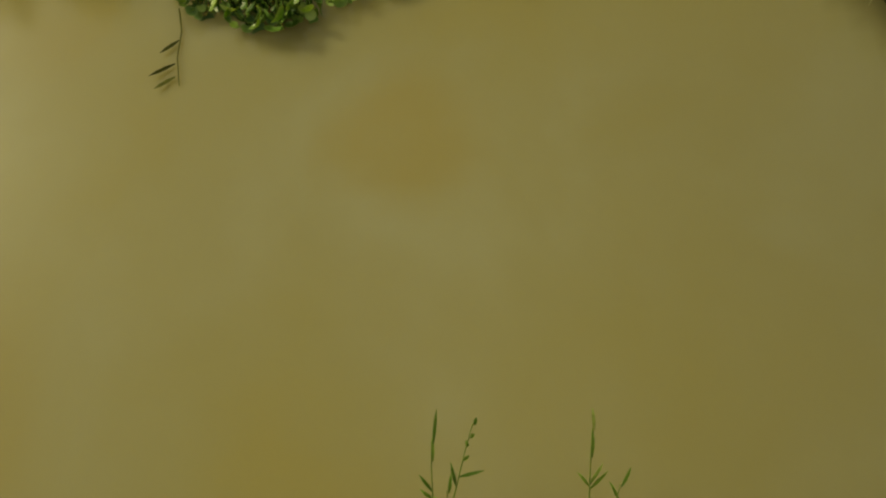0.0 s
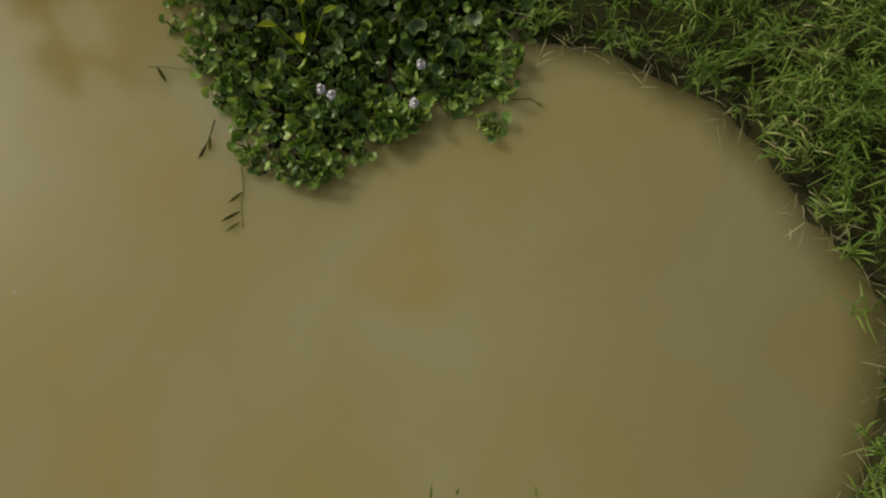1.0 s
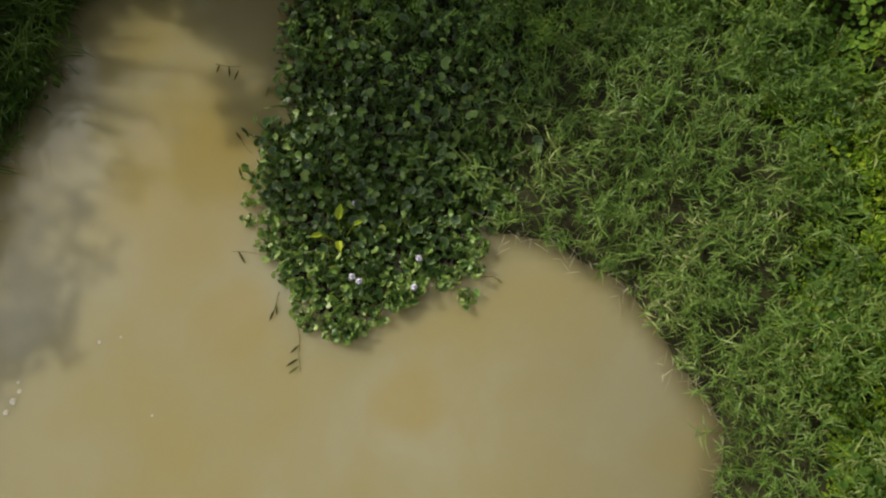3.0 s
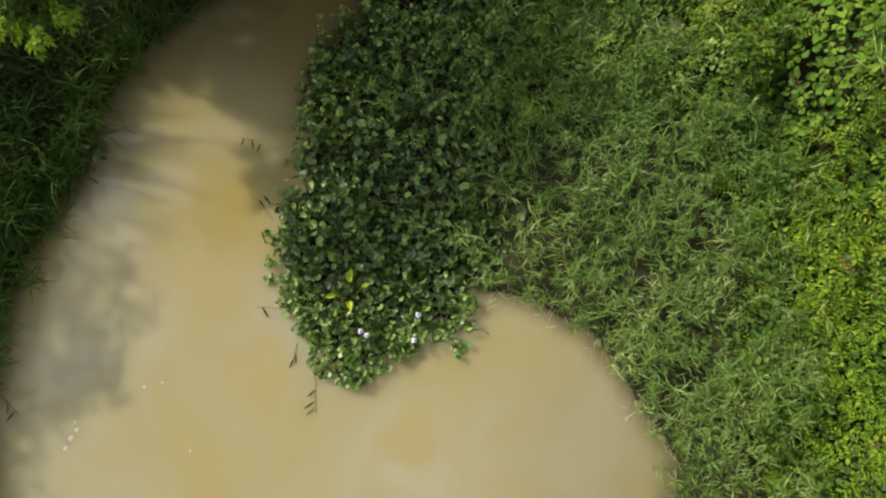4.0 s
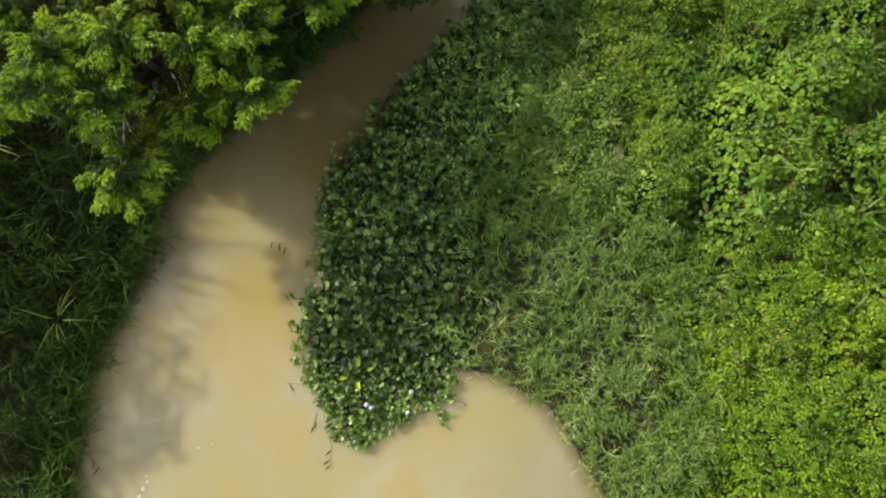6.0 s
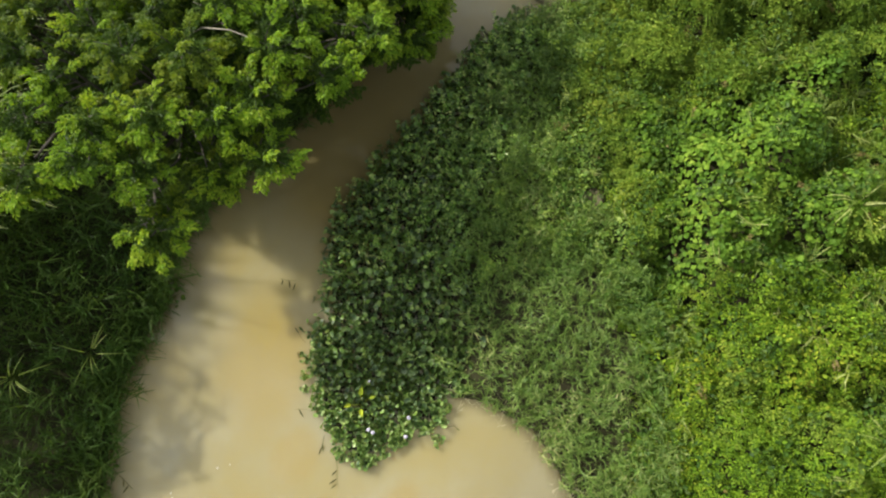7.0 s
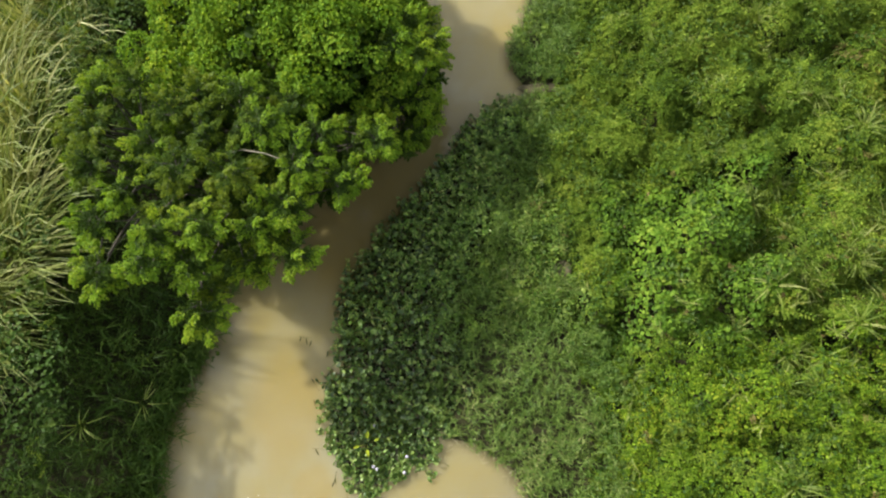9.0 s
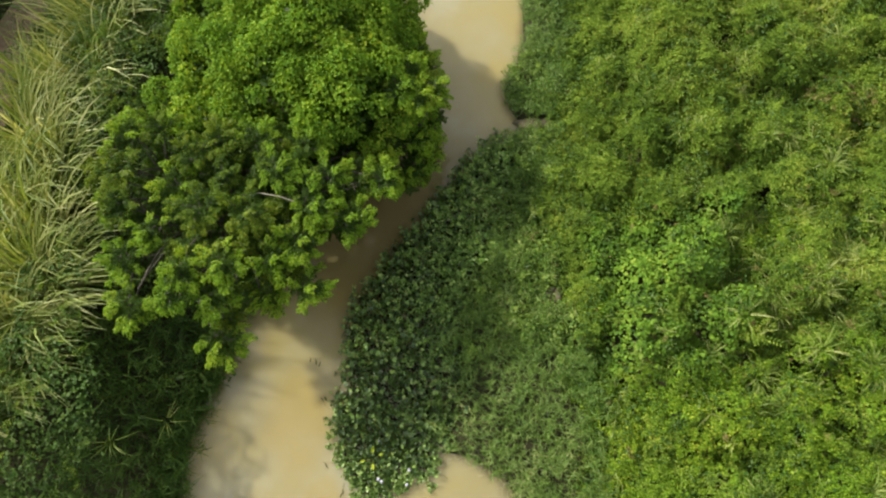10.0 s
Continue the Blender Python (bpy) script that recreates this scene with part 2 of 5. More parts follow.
class Heap:
    """Collects corners and faces of many small pieces for one mesh."""

    def __init__(self):
        self.v, self.f, self.m, self.n = [], [], [], 0

    def add(self, v, f, mat=0):
        v, f = np.asarray(v, np.float32), np.asarray(f, np.int64)
        self.v.append(v)
        self.f.append(np.where(f >= 0, f + self.n, -1))
        self.m.append(np.full(len(f), mat, np.int32))
        self.n += len(v)

    def arrays(self):
        return np.concatenate(self.v), np.concatenate(self.f), np.concatenate(self.m)

    def mesh(self, name, mats, smooth=False):
        v, f, mi = self.arrays()
        me = bpy.data.meshes.new(name)
        me.vertices.add(len(v))
        me.vertices.foreach_set("co", v.astype(np.float32).ravel())
        real = f >= 0
        total = real.sum(1).astype(np.int32)
        loops = f[real].astype(np.int32)
        me.loops.add(len(loops))
        me.loops.foreach_set("vertex_index", loops)
        me.polygons.add(len(f))
        me.polygons.foreach_set("loop_start", np.concatenate(([0], np.cumsum(total)[:-1])).astype(np.int32))
        me.polygons.foreach_set("material_index", mi)
        me.polygons.foreach_set("use_smooth", np.full(len(f), smooth))
        me.update(calc_edges=True)
        me.validate()
        for mm in mats:
            me.materials.append(mm)
        return me


def unit(a):
    a = np.asarray(a, float)
    return a / max(np.linalg.norm(a), 1e-9)


def strip(points, widths, side, fold=0.0):
    """A blade: a ribbon along points, folded up at its edges by fold times its width."""
    p = np.asarray(points, float)
    side = unit(side)
    n = len(p)
    v, f = [], []
    for i in range(n):
        along = unit(p[min(i + 1, n - 1)] - p[max(i - 1, 0)])
        up = unit(np.cross(side, along))
        if up[2] < 0:
            up = -up
        w = widths[i]
        if fold:
            v += [p[i] - side * w + up * w * fold, p[i], p[i] + side * w + up * w * fold]
        else:
            v += [p[i] - side * w, p[i] + side * w]
    k = 3 if fold else 2
    for i in range(n - 1):
        for j in range(k - 1):
            a = i * k + j
            f.append((a, a + 1, a + k + 1, a + k))
    return np.array(v), np.array(f)


def tube(points, radii, sides=5):
    p = np.asarray(points, float)
    n = len(p)
    v, f = [], []
    ref = np.array([0.31, 0.17, 0.93])
    for i in range(n):
        along = unit(p[min(i + 1, n - 1)] - p[max(i - 1, 0)])
        a = unit(np.cross(along, ref if abs(along @ ref) < 0.95 else np.array([1.0, 0, 0])))
        b = np.cross(along, a)
        for s in range(sides):
            an = 2 * math.pi * s / sides
            v.append(p[i] + radii[i] * (a * math.cos(an) + b * math.sin(an)))
    for i in range(n - 1):
        for s in range(sides):
            t = (s + 1) % sides
            f.append((i * sides + s, i * sides + t, (i + 1) * sides + t, (i + 1) * sides + s))
    return np.array(v), np.array(f)


def oval(centre, along, normal, length, width, fold=0.2, droop=0.1):
    """A rounded leaf, folded along its midrib."""
    along, normal = unit(along), unit(normal)
    side = unit(np.cross(normal, along))
    normal = np.cross(along, side)
    c = np.asarray(centre, float)
    tip = c + along * length - normal * droop * length
    e, up = side * width / 2, normal * width * fold
    v = [c, tip]
    for s in (1, -1):
        v += [c + along * length * 0.22 + e * 0.86 * s + up, c + along * length * 0.66 + e * 0.9 * s + up - normal * droop * length * 0.4]
    return np.array(v), np.array([(0, 2, 3, 1), (0, 1, 5, 4)])


def sliver(centre, along, normal, length, width, fold=0.2, droop=0.1):
    """A narrow leaflet of two faces."""
    along, normal = unit(along), unit(normal)
    side = unit(np.cross(normal, along))
    normal = np.cross(along, side)
    c = np.asarray(centre, float)
    m = c + along * length * 0.5 + normal * width * fold
    v = [c, c + along * length - normal * droop * length, m + side * width / 2, m - side * width / 2]
    return np.array(v), np.array([(0, 2, 1, -1), (0, 1, 3, -1)])


def scatter(heap, templates, pts, scale, yaw, lean=None, mat=None):
    """Adds copies of the templates at the points, turned, scaled and leaning over."""
    pts = np.asarray(pts, float)
    pick = rng.integers(0, len(templates), len(pts))
    for k, (tv, tf, tm) in enumerate(templates):
        idx = np.nonzero(pick == k)[0]
        if not len(idx):
            continue
        c, s = np.cos(yaw[idx]), np.sin(yaw[idx])
        sc = scale[idx]
        x = (tv[None, :, 0] * c[:, None] - tv[None, :, 1] * s[:, None]) * sc[:, None]
        y = (tv[None, :, 0] * s[:, None] + tv[None, :, 1] * c[:, None]) * sc[:, None]
        z = tv[None, :, 2] * sc[:, None]
        if lean is not None:
            lx, ly = lean[idx, 0], lean[idx, 1]
            amount = np.sqrt(lx * lx + ly * ly) + 1e-6
            ux, uy, an = (lx / amount)[:, None], (ly / amount)[:, None], np.arctan(amount)[:, None]
            along, across = x * ux + y * uy, y * ux - x * uy
            along, z = along * np.cos(an) + z * np.sin(an), z * np.cos(an) - along * np.sin(an)
            x, y = along * ux - across * uy, along * uy + across * ux
        v = np.stack([x + pts[idx, 0][:, None], y + pts[idx, 1][:, None], z + pts[idx, 2][:, None]], -1).reshape(-1, 3)
        off = (np.arange(len(idx)) * len(tv))[:, None, None]
        f = np.where(tf[None] >= 0, tf[None] + off, -1).reshape(-1, 4)
        heap.v.append(v.astype(np.float32))
        heap.f.append(np.where(f >= 0, f + heap.n, -1))
        heap.m.append(np.tile(tm if mat is None else np.full(len(tf), mat, np.int32), len(idx)))
        heap.n += len(v)


def tri4(f):
    f = np.asarray(f)
    return f if f.shape[1] == 4 else np.concatenate([f, np.full((len(f), 1), -1)], 1)


def part(name, mesh, parent, label=""):
    ob = new(name, mesh)
    ob.parent = parent
    return tagged(ob, label)


# ---- plan of the creek ----
LEFT_BANK = np.array([(-5.2, -4.35), (-5.15, -3.4), (-5.1, -2.4), (-5.3, -1.5), (-5.42, -0.6), (-5.42, 0.35), (-5.2, 1.0), (-4.85, 1.9), (-4.85, 2.8), (-4.4, 3.7),
                      (-3.5, 4.6), (-2.5, 5.9), (-1.6, 7.0), (-1.2, 8.3), (-1.15, 10.0), (-1.2, 12.5), (-0.9, 16.0), (0.5, 24.0)])
RIGHT_BANK = np.array([(5.5, 24.0), (3.6, 16.0), (2.1, 12.2), (2.1, 11.0), (1.85, 10.1), (1.5, 9.4), (1.6, 8.75), (1.9, 8.42), (2.15, 8.25), (1.9, 8.02), (1.3, 7.6), (1.0, 6.2),
                       (0.4, 4.6), (0.0, 3.0), (-0.05, 1.5), (0.1, 0.32), (0.59, 0.24), (0.94, 0.07), (1.33, -0.18), (1.58, -0.5), (1.72, -0.85), (1.85, -1.1),
                       (2.12, -1.5), (2.02, -1.85), (1.85, -2.25), (1.72, -2.6), (1.3, -3.05), (0.5, -3.22), (-0.5, -3.15), (-1.6, -3.35), (-2.8, -3.62), (-3.9, -4.1), (-4.6, -4.5)])
POOL = np.concatenate([LEFT_BANK, RIGHT_BANK])
MAT = np.array([(0.02, 0.25), (-0.05, 0.0), (0.0, -0.15), (-0.3, -0.2), (-0.65, -0.35), (-0.92, -0.5), (-1.08, -0.73), (-1.45, -0.76), (-1.77, -0.60), (-1.97, -0.27),
                (-2.14, 0.02), (-2.25, 0.41), (-2.32, 0.87), (-2.34, 1.28), (-2.18, 1.6), (-2.22, 2.2), (-2.24, 2.9), (-2.08, 3.65), (-1.55, 4.35), (-1.05, 5.1),
                (-0.5, 5.8), (0.05, 6.6), (0.85, 7.65), (1.5, 7.95), (1.9, 7.6), (1.55, 6.3), (1.25, 5.1), (0.8, 4.1), (0.4, 3.1), (0.45, 2.2), (0.60, 1.5), (0.50, 1.0), (0.25, 0.5)])


def inside(poly, p):
    x, y = p[:, 0], p[:, 1]
    a, b = poly, np.roll(poly, -1, 0)
    odd = np.zeros(len(p), bool)
    for (x0, y0), (x1, y1) in zip(a, b):
        cross = (y0 > y) != (y1 > y)
        odd ^= cross & (x < (x1 - x0) * (y - y0) / (y1 - y0 + 1e-12) + x0)
    return odd


def shore(poly, p):
    """Distance to the outline, below nought inside."""
    best = np.full(len(p), 1e9)
    for a, b in zip(poly, np.roll(poly, -1, 0)):
        d = b - a
        t = np.clip(((p - a) @ d) / (d @ d), 0, 1)
        best = np.minimum(best, np.linalg.norm(p - a - t[:, None] * d, axis=1))
    return np.where(inside(poly, p), -best, best)


def bumps(p, scale, seed=0.0):
    """Smooth noise about nought at the places p."""
    return np.array([noise.noise((x * scale + seed, y * scale - seed, seed * 1.7)) for x, y in p[:, :2]])


def smooth(a, b, x):
    t = np.clip((x - a) / (b - a), 0, 1)
    return t * t * (3 - 2 * t)


def ground_height(p):
    d = shore(POOL, p)
    d = d + 0.06 * bumps(p, 2.3, 3.1)
    h = np.where(d < 0, -0.5 * smooth(0, 0.9, -d) - 0.02, 0.10 * smooth(0, 0.25, d) + 0.35 * smooth(0.2, 3.0, d))
    h = h + np.where(d > 0.1, 0.06 * bumps(p, 1.1, 8.0) + 0.25 * smooth(2, 9, d) * (1 + bumps(p, 0.25, 5.0)), 0)
    return h


def track_side(y):
    """Middle of the earth track beyond the reeds."""
    return np.interp(y, [3.0, 7.0, 9.0, 10.5, 11.8, 16.0], [-11.4, -11.05, -11.2, -11.05, -10.55, -8.9])


def right_edge(y):
    """Where the grass of the shore gives way to weeds on the far side."""
    return np.interp(y, [-3, -1.5, -0.3, 1.25, 2.1, 2.7, 3.9, 4.9, 6.3, 8.2, 12], [2.9, 2.95, 2.95, 2.9, 2.75, 2.3, 1.9, 1.6, 1.9, 2.4, 2.8])


def dome_field(lo, hi, step, wide, tall, seed):
    """Rounded heaps of growth spread over the bank: middle, half width and height of each."""
    r = np.random.default_rng(seed)
    xs, ys = np.meshgrid(np.arange(lo[0], hi[0], step), np.arange(lo[1], hi[1], step))
    c = np.stack([xs.ravel(), ys.ravel()], -1) + r.uniform(-0.5, 0.5, (xs.size, 2)) * step
    return c, r.uniform(*wide, len(c)), r.uniform(*tall, len(c))


HEAPS = dome_field((1.2, -6.0), (14.6, 16.0), 0.86, (0.42, 0.86), (0.10, 1.0), 41)
SHORE_TUFTS = dome_field((-0.4, -3.8), (4.4, 13.2), 0.25, (0.11, 0.25), (0.1, 1.0), 45)
TUFTS = dome_field((1.2, -6.0), (14.6, 16.0), 0.40, (0.17, 0.36), (0.15, 1.0), 43)


def domes(p, field):
    """How high the heaps of the field rise at each place, as a share of a full heap."""
    centre, wide, tall = field
    top = np.zeros(len(p))
    order = np.argsort(p[:, 1])
    for k in range(0, len(p), 1500):
        idx = order[k:k + 1500]
        q = p[idx]
        close = np.nonzero((centre[:, 1] > q[:, 1].min() - 0.9) & (centre[:, 1] < q[:, 1].max() + 0.9))[0]
        if len(close):
            d2 = ((q[:, None] - centre[None, close]) ** 2).sum(-1) / wide[close] ** 2
            top[idx] = (tall[close] * np.sqrt(np.clip(1 - d2, 0, 1))).max(1)
    return top


def field_height(p):
    """Top of the weeds of the far side above the ground."""
    x, y = p[:, 0], p[:, 1]
    e = x - right_edge(y)
    base = np.minimum(0.10 + 0.20 * np.maximum(x - 3.0, 0), 0.95)
    mound = 0.75 * smooth(3.55, 3.95, x + 0.12 * np.sin(3 * y)) * smooth(6.2, 4.4, x) * smooth(1.2, 2.3, y) * smooth(5.0, 3.6, y)
    rough = smooth(-0.4, 1.2, e) * (0.55 + 0.45 * smooth(3.0, 6.0, x))
    return base * 0.55 + mound + 1.15 * rough * domes(p, HEAPS) + 0.42 * (0.3 + 0.7 * rough) * domes(p, TUFTS)


def canopy(p):
    """Height of the top of the low bank plants."""
    x = p[:, 0]
    right = 0.24 + 0.32 * np.maximum(x - 2.2, 0) + 0.20 * bumps(p, 1.7, 2.0) + 0.13 * bumps(p, 4.1, 7.0)
    d = shore(POOL, p)
    left = 0.22 + 0.45 * smooth(0.05, 0.6, d) + 0.55 * smooth(0.5, 1.6, d) + 0.25 * bumps(p, 0.9, 4.0) + 0.22 * bumps(p, 2.4, 5.0)
    return np.where(x < -1.3, left, right)


# ---- ground and water ----
def axis(lo, hi, step):
    core = np.arange(lo, hi + step / 2, step)
    out = [step * 2.0 ** k for k in range(1, 15)]
    a = lo - np.cumsum(out)
    b = hi + np.cumsum(out)
    return np.concatenate([a[::-1], core, b])


gx, gy = axis(-13.0, 13.0, 0.16), axis(-6.0, 16.0, 0.16)
gp = np.stack(np.meshgrid(gx, gy), -1).reshape(-1, 2)
gz = ground_height(gp)
nx, ny = len(gx), len(gy)
ii = (np.arange(ny - 1)[:, None] * nx + np.arange(nx - 1)[None]).ravel()
ground_heap = Heap()
ground_heap.add(np.concatenate([gp, gz[:, None]], 1), np.stack([ii, ii + 1, ii + nx + 1, ii + nx], 1))
ground_mesh = ground_heap.mesh("ground", [GROUND], True)
out_x = np.maximum(np.maximum(gp[:, 0] - 11.6, -12.6 - gp[:, 0]), np.maximum(-3.6 - gp[:, 1], gp[:, 1] - 13.4))
ground_mesh.attributes.new("turf", "FLOAT", "POINT").data.foreach_set("value", smooth(-0.6, 1.6, out_x + 0.7 * bumps(gp, 0.7, 19.0)).astype(np.float32))
ground = tagged(new("ground", ground_mesh), "dark wet mud of the creek banks under the plants", "ground", kind="structure")

wx, wy = axis(-6.2, 4.2, 0.11)[7:-7], axis(-3.6, 13.0, 0.11)[7:-7]
wp = np.stack(np.meshgrid(wx, wy), -1).reshape(-1, 2)
wi = (np.arange(len(wy) - 1)[:, None] * len(wx) + np.arange(len(wx) - 1)[None]).ravel()
water_heap = Heap()
water_heap.add(np.concatenate([wp, np.zeros((len(wp), 1))], 1), np.stack([wi, wi + 1, wi + len(wx) + 1, wi + len(wx)], 1))
water_mesh = water_heap.mesh("water", [WATER], True)
# how much silt hides the bed: little over the shallows at the banks, which also paints the banks' reflection
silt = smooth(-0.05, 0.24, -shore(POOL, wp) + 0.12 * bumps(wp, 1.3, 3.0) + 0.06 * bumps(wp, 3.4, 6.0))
# lowered again to paint the right bank's shade and reflection
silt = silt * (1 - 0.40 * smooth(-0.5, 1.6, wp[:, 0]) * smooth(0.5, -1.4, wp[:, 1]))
# paints the tree's shade into the channel; darker along the left bank too
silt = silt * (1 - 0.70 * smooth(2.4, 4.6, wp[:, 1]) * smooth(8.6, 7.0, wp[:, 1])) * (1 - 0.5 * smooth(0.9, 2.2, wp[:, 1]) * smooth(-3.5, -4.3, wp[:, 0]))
water_mesh.attributes.new("depth_light", "FLOAT", "POINT").data.foreach_set("value", silt.astype(np.float32))
# drifts of ochre silt; the second one browns the shaded water of the channel
ochre = np.zeros(len(wp))
warped = wp + 0.22 * np.stack([bumps(wp, 1.4, 61.0), bumps(wp, 1.4, 67.0)], -1)
for x, y, rx, ry, much in [(-3.1, 0.95, 0.8, 1.25, 0.42), (-1.7, 4.7, 1.5, 2.1, 0.70), (-2.45, -0.6, 0.4, 0.5, 0.42), (-2.4, -2.5, 0.45, 0.5, 0.30), (-0.75, -1.32, 0.46, 0.38, 0.48)]:
    d = np.hypot((warped[:, 0] - x) / rx, (warped[:, 1] - y) / ry)
    ochre = np.maximum(ochre, much * smooth(1.25, 0.55, d))
water_mesh.attributes.new("ochre", "FLOAT", "POINT").data.foreach_set("value", ochre.astype(np.float32))
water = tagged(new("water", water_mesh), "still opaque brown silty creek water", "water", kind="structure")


# ---- plant pieces ----
def join(pieces):
    """One template from (corners, faces, material) pieces."""
    h = Heap()
    for v, f, m in pieces:
        h.add(v, tri4(f), m)
    return h.arrays()


def grass_shoot(r, height, blades, length, width, spread=1.0, steps=3):
    """A leaning stalk with arching blades on both sides."""
    pieces = []
    lx, ly = r.normal(0, 0.18, 2)
    stalk = [np.array([lx * t * t, ly * t * t, t]) * height for t in (0, 1)]
    pieces.append((*tube(stalk, [0.0035, 0.001], 3), 0))
    a = r.uniform(0, 6.28)
    for i in range(blades):
        t = 0.25 + 0.75 * (i + r.uniform(0, 0.6)) / blades
        base = np.array([lx * t * t, ly * t * t, t]) * height
        a += math.pi + r.normal(0, 0.5)
        out = np.array([math.cos(a), math.sin(a), 0])
        ln = length * r.uniform(0.6, 1.15)
        lift = r.uniform(0.25, 0.95) / spread
        pts, p, d = [base], base.copy(), unit(out + np.array([0, 0, lift * 1.4]))
        for s in range(steps):
            p = p + d * ln / steps
            d = unit(d + np.array([0, 0, -1.2 / steps * r.uniform(0.6, 1.5)]))
            pts.append(p.copy())
        w = width * r.uniform(0.7, 1.2)
        side = np.array([-math.sin(a), math.cos(a), r.normal(0, 0.25)])
        pieces.append((*strip(pts, [w * 0.4, *[w * 0.5] * (steps - 1), w * 0.03], side), 0))
    return join(pieces)


def leafy_shoot(r, height, leaves, size, broad=0.85, shape=oval):
    """An upright shoot with oval leaves turned to the light."""
    pieces = []
    lx, ly = r.normal(0, 0.25, 2)
    stalk = [np.array([lx * t, ly * t, t]) * height for t in (0, 1)]
    pieces.append((*tube(stalk, [0.004, 0.0015], 3), 0))
    a = r.uniform(0, 6.28)
    for i in range(leaves):
        t = 0.3 + 0.7 * (i + r.uniform(0, 0.5)) / leaves
        a += 2.4 + r.normal(0, 0.3)
        out = np.array([math.cos(a), math.sin(a), 0])
        reach = height * 0.30 * (1.25 - t) + size * 0.25
        c = np.array([lx * t, ly * t, t]) * height + out * reach + np.array([0, 0, reach * 0.3])
        nrm = np.array([0, 0, 1]) + out * r.uniform(-0.1, 0.45) + r.normal(0, 0.14, 3)
        along = out + np.array([0, 0, r.normal(-0.15, 0.3)])
        s = size * r.uniform(0.6, 1.2)
        pieces.append((*shape(c, along, nrm, s, s * broad * r.uniform(0.85, 1.1), 0.22, 0.15), 0))
    return join(pieces)


def compound_leaf(r, base, along, length, pairs, leaflet, droop):
    """A feathered leaf: a midrib with leaflets in pairs."""
    pieces = []
    d = unit(along)
    p = np.asarray(base, float)
    side = unit(np.cross(d, [0, 0, 1]))
    pts = [p.copy()]
    for i in range(pairs):
        p = p + d * length / pairs
        d = unit(d + np.array([0, 0, -droop / pairs]))
        pts.append(p.copy())
        for sgn in (-1, 1):
            ld = unit(side * sgn + d * 0.55 + np.array([0, 0, r.normal(-0.12, 0.2)]))
            s = leaflet * r.uniform(0.75, 1.15) * (1.0 if i < pairs - 1 else 0.8)
            pieces.append((*sliver(p, ld, np.array([0, 0, 1]) + r.normal(0, 0.25, 3), s, s * 0.5, 0.15, 0.2), 0))
    ld = unit(d)
    pieces.append((*sliver(p, ld, np.array([0, 0, 1.0]), leaflet, leaflet * 0.5, 0.15, 0.2), 0))
    return pieces


def spray(r, length, leaves, leaf_len, pairs, leaflet):
    """A branch end along +x: old feathered leaves on the way, a tuft of young ones at the tip. Materials 0 bark, 1 old, 2 young."""
    pieces = []
    pts, p, d = [], np.zeros(3), unit([1, 0, 0.25])
    for i in range(6):
        pts.append(p.copy())
        p = p + d * length / 5
        d = unit(d + np.array([0, r.normal(0, 0.06), -0.09]))
    pieces.append((*tube(pts, np.linspace(0.014, 0.004, 6), 4), 0))
    a = r.uniform(0, 6.28)
    for i in range(leaves):
        t = (i + 0.5) / leaves
        q = pts[0] + (pts[-1] - pts[0]) * t
        k = min(int(t * 5), 4)
        q = pts[k] + (pts[k + 1] - pts[k]) * (t * 5 - k)
        a += 2.4
        out = unit(np.array([0.55 + 0.5 * t, math.cos(a), 0.55 * math.sin(a) + 0.30]))
        young = t > 0.45
        for v, f, m in compound_leaf(r, q, out, leaf_len * r.uniform(0.7, 1.1) * (0.75 if young else 1.0), pairs, leaflet, 0.9):
            pieces.append((v, f, 2 if young and r.random() < 0.92 else 1))
    return join(pieces)


def place_sprays(heaps, templates, at, way, scale, spin, r):
    """Puts a spray at each place, pointing along way; heaps: one for each material."""
    for p, w, s, k in zip(at, way, scale, r.integers(0, len(templates), len(at))):
        v, f, m = templates[k]
        x = unit(w)
        y = unit(np.cross([0, 0, 1.0], x) + 0.02)
        z = np.cross(x, y)
        an = r.normal(0, spin)
        y, z = y * math.cos(an) + z * math.sin(an), z * math.cos(an) - y * math.sin(an)
        w3 = (v @ np.stack([x, y, z])) * s + p
        for mi, heap in heaps.items():
            sel = m == mi
            if sel.any():
                used, inv = np.unique(f[sel], return_inverse=True)
                g = inv.reshape(f[sel].shape)
                if used[0] == -1:
                    g = g - 1
                    used = used[1:]
                heap.add(w3[used], g)


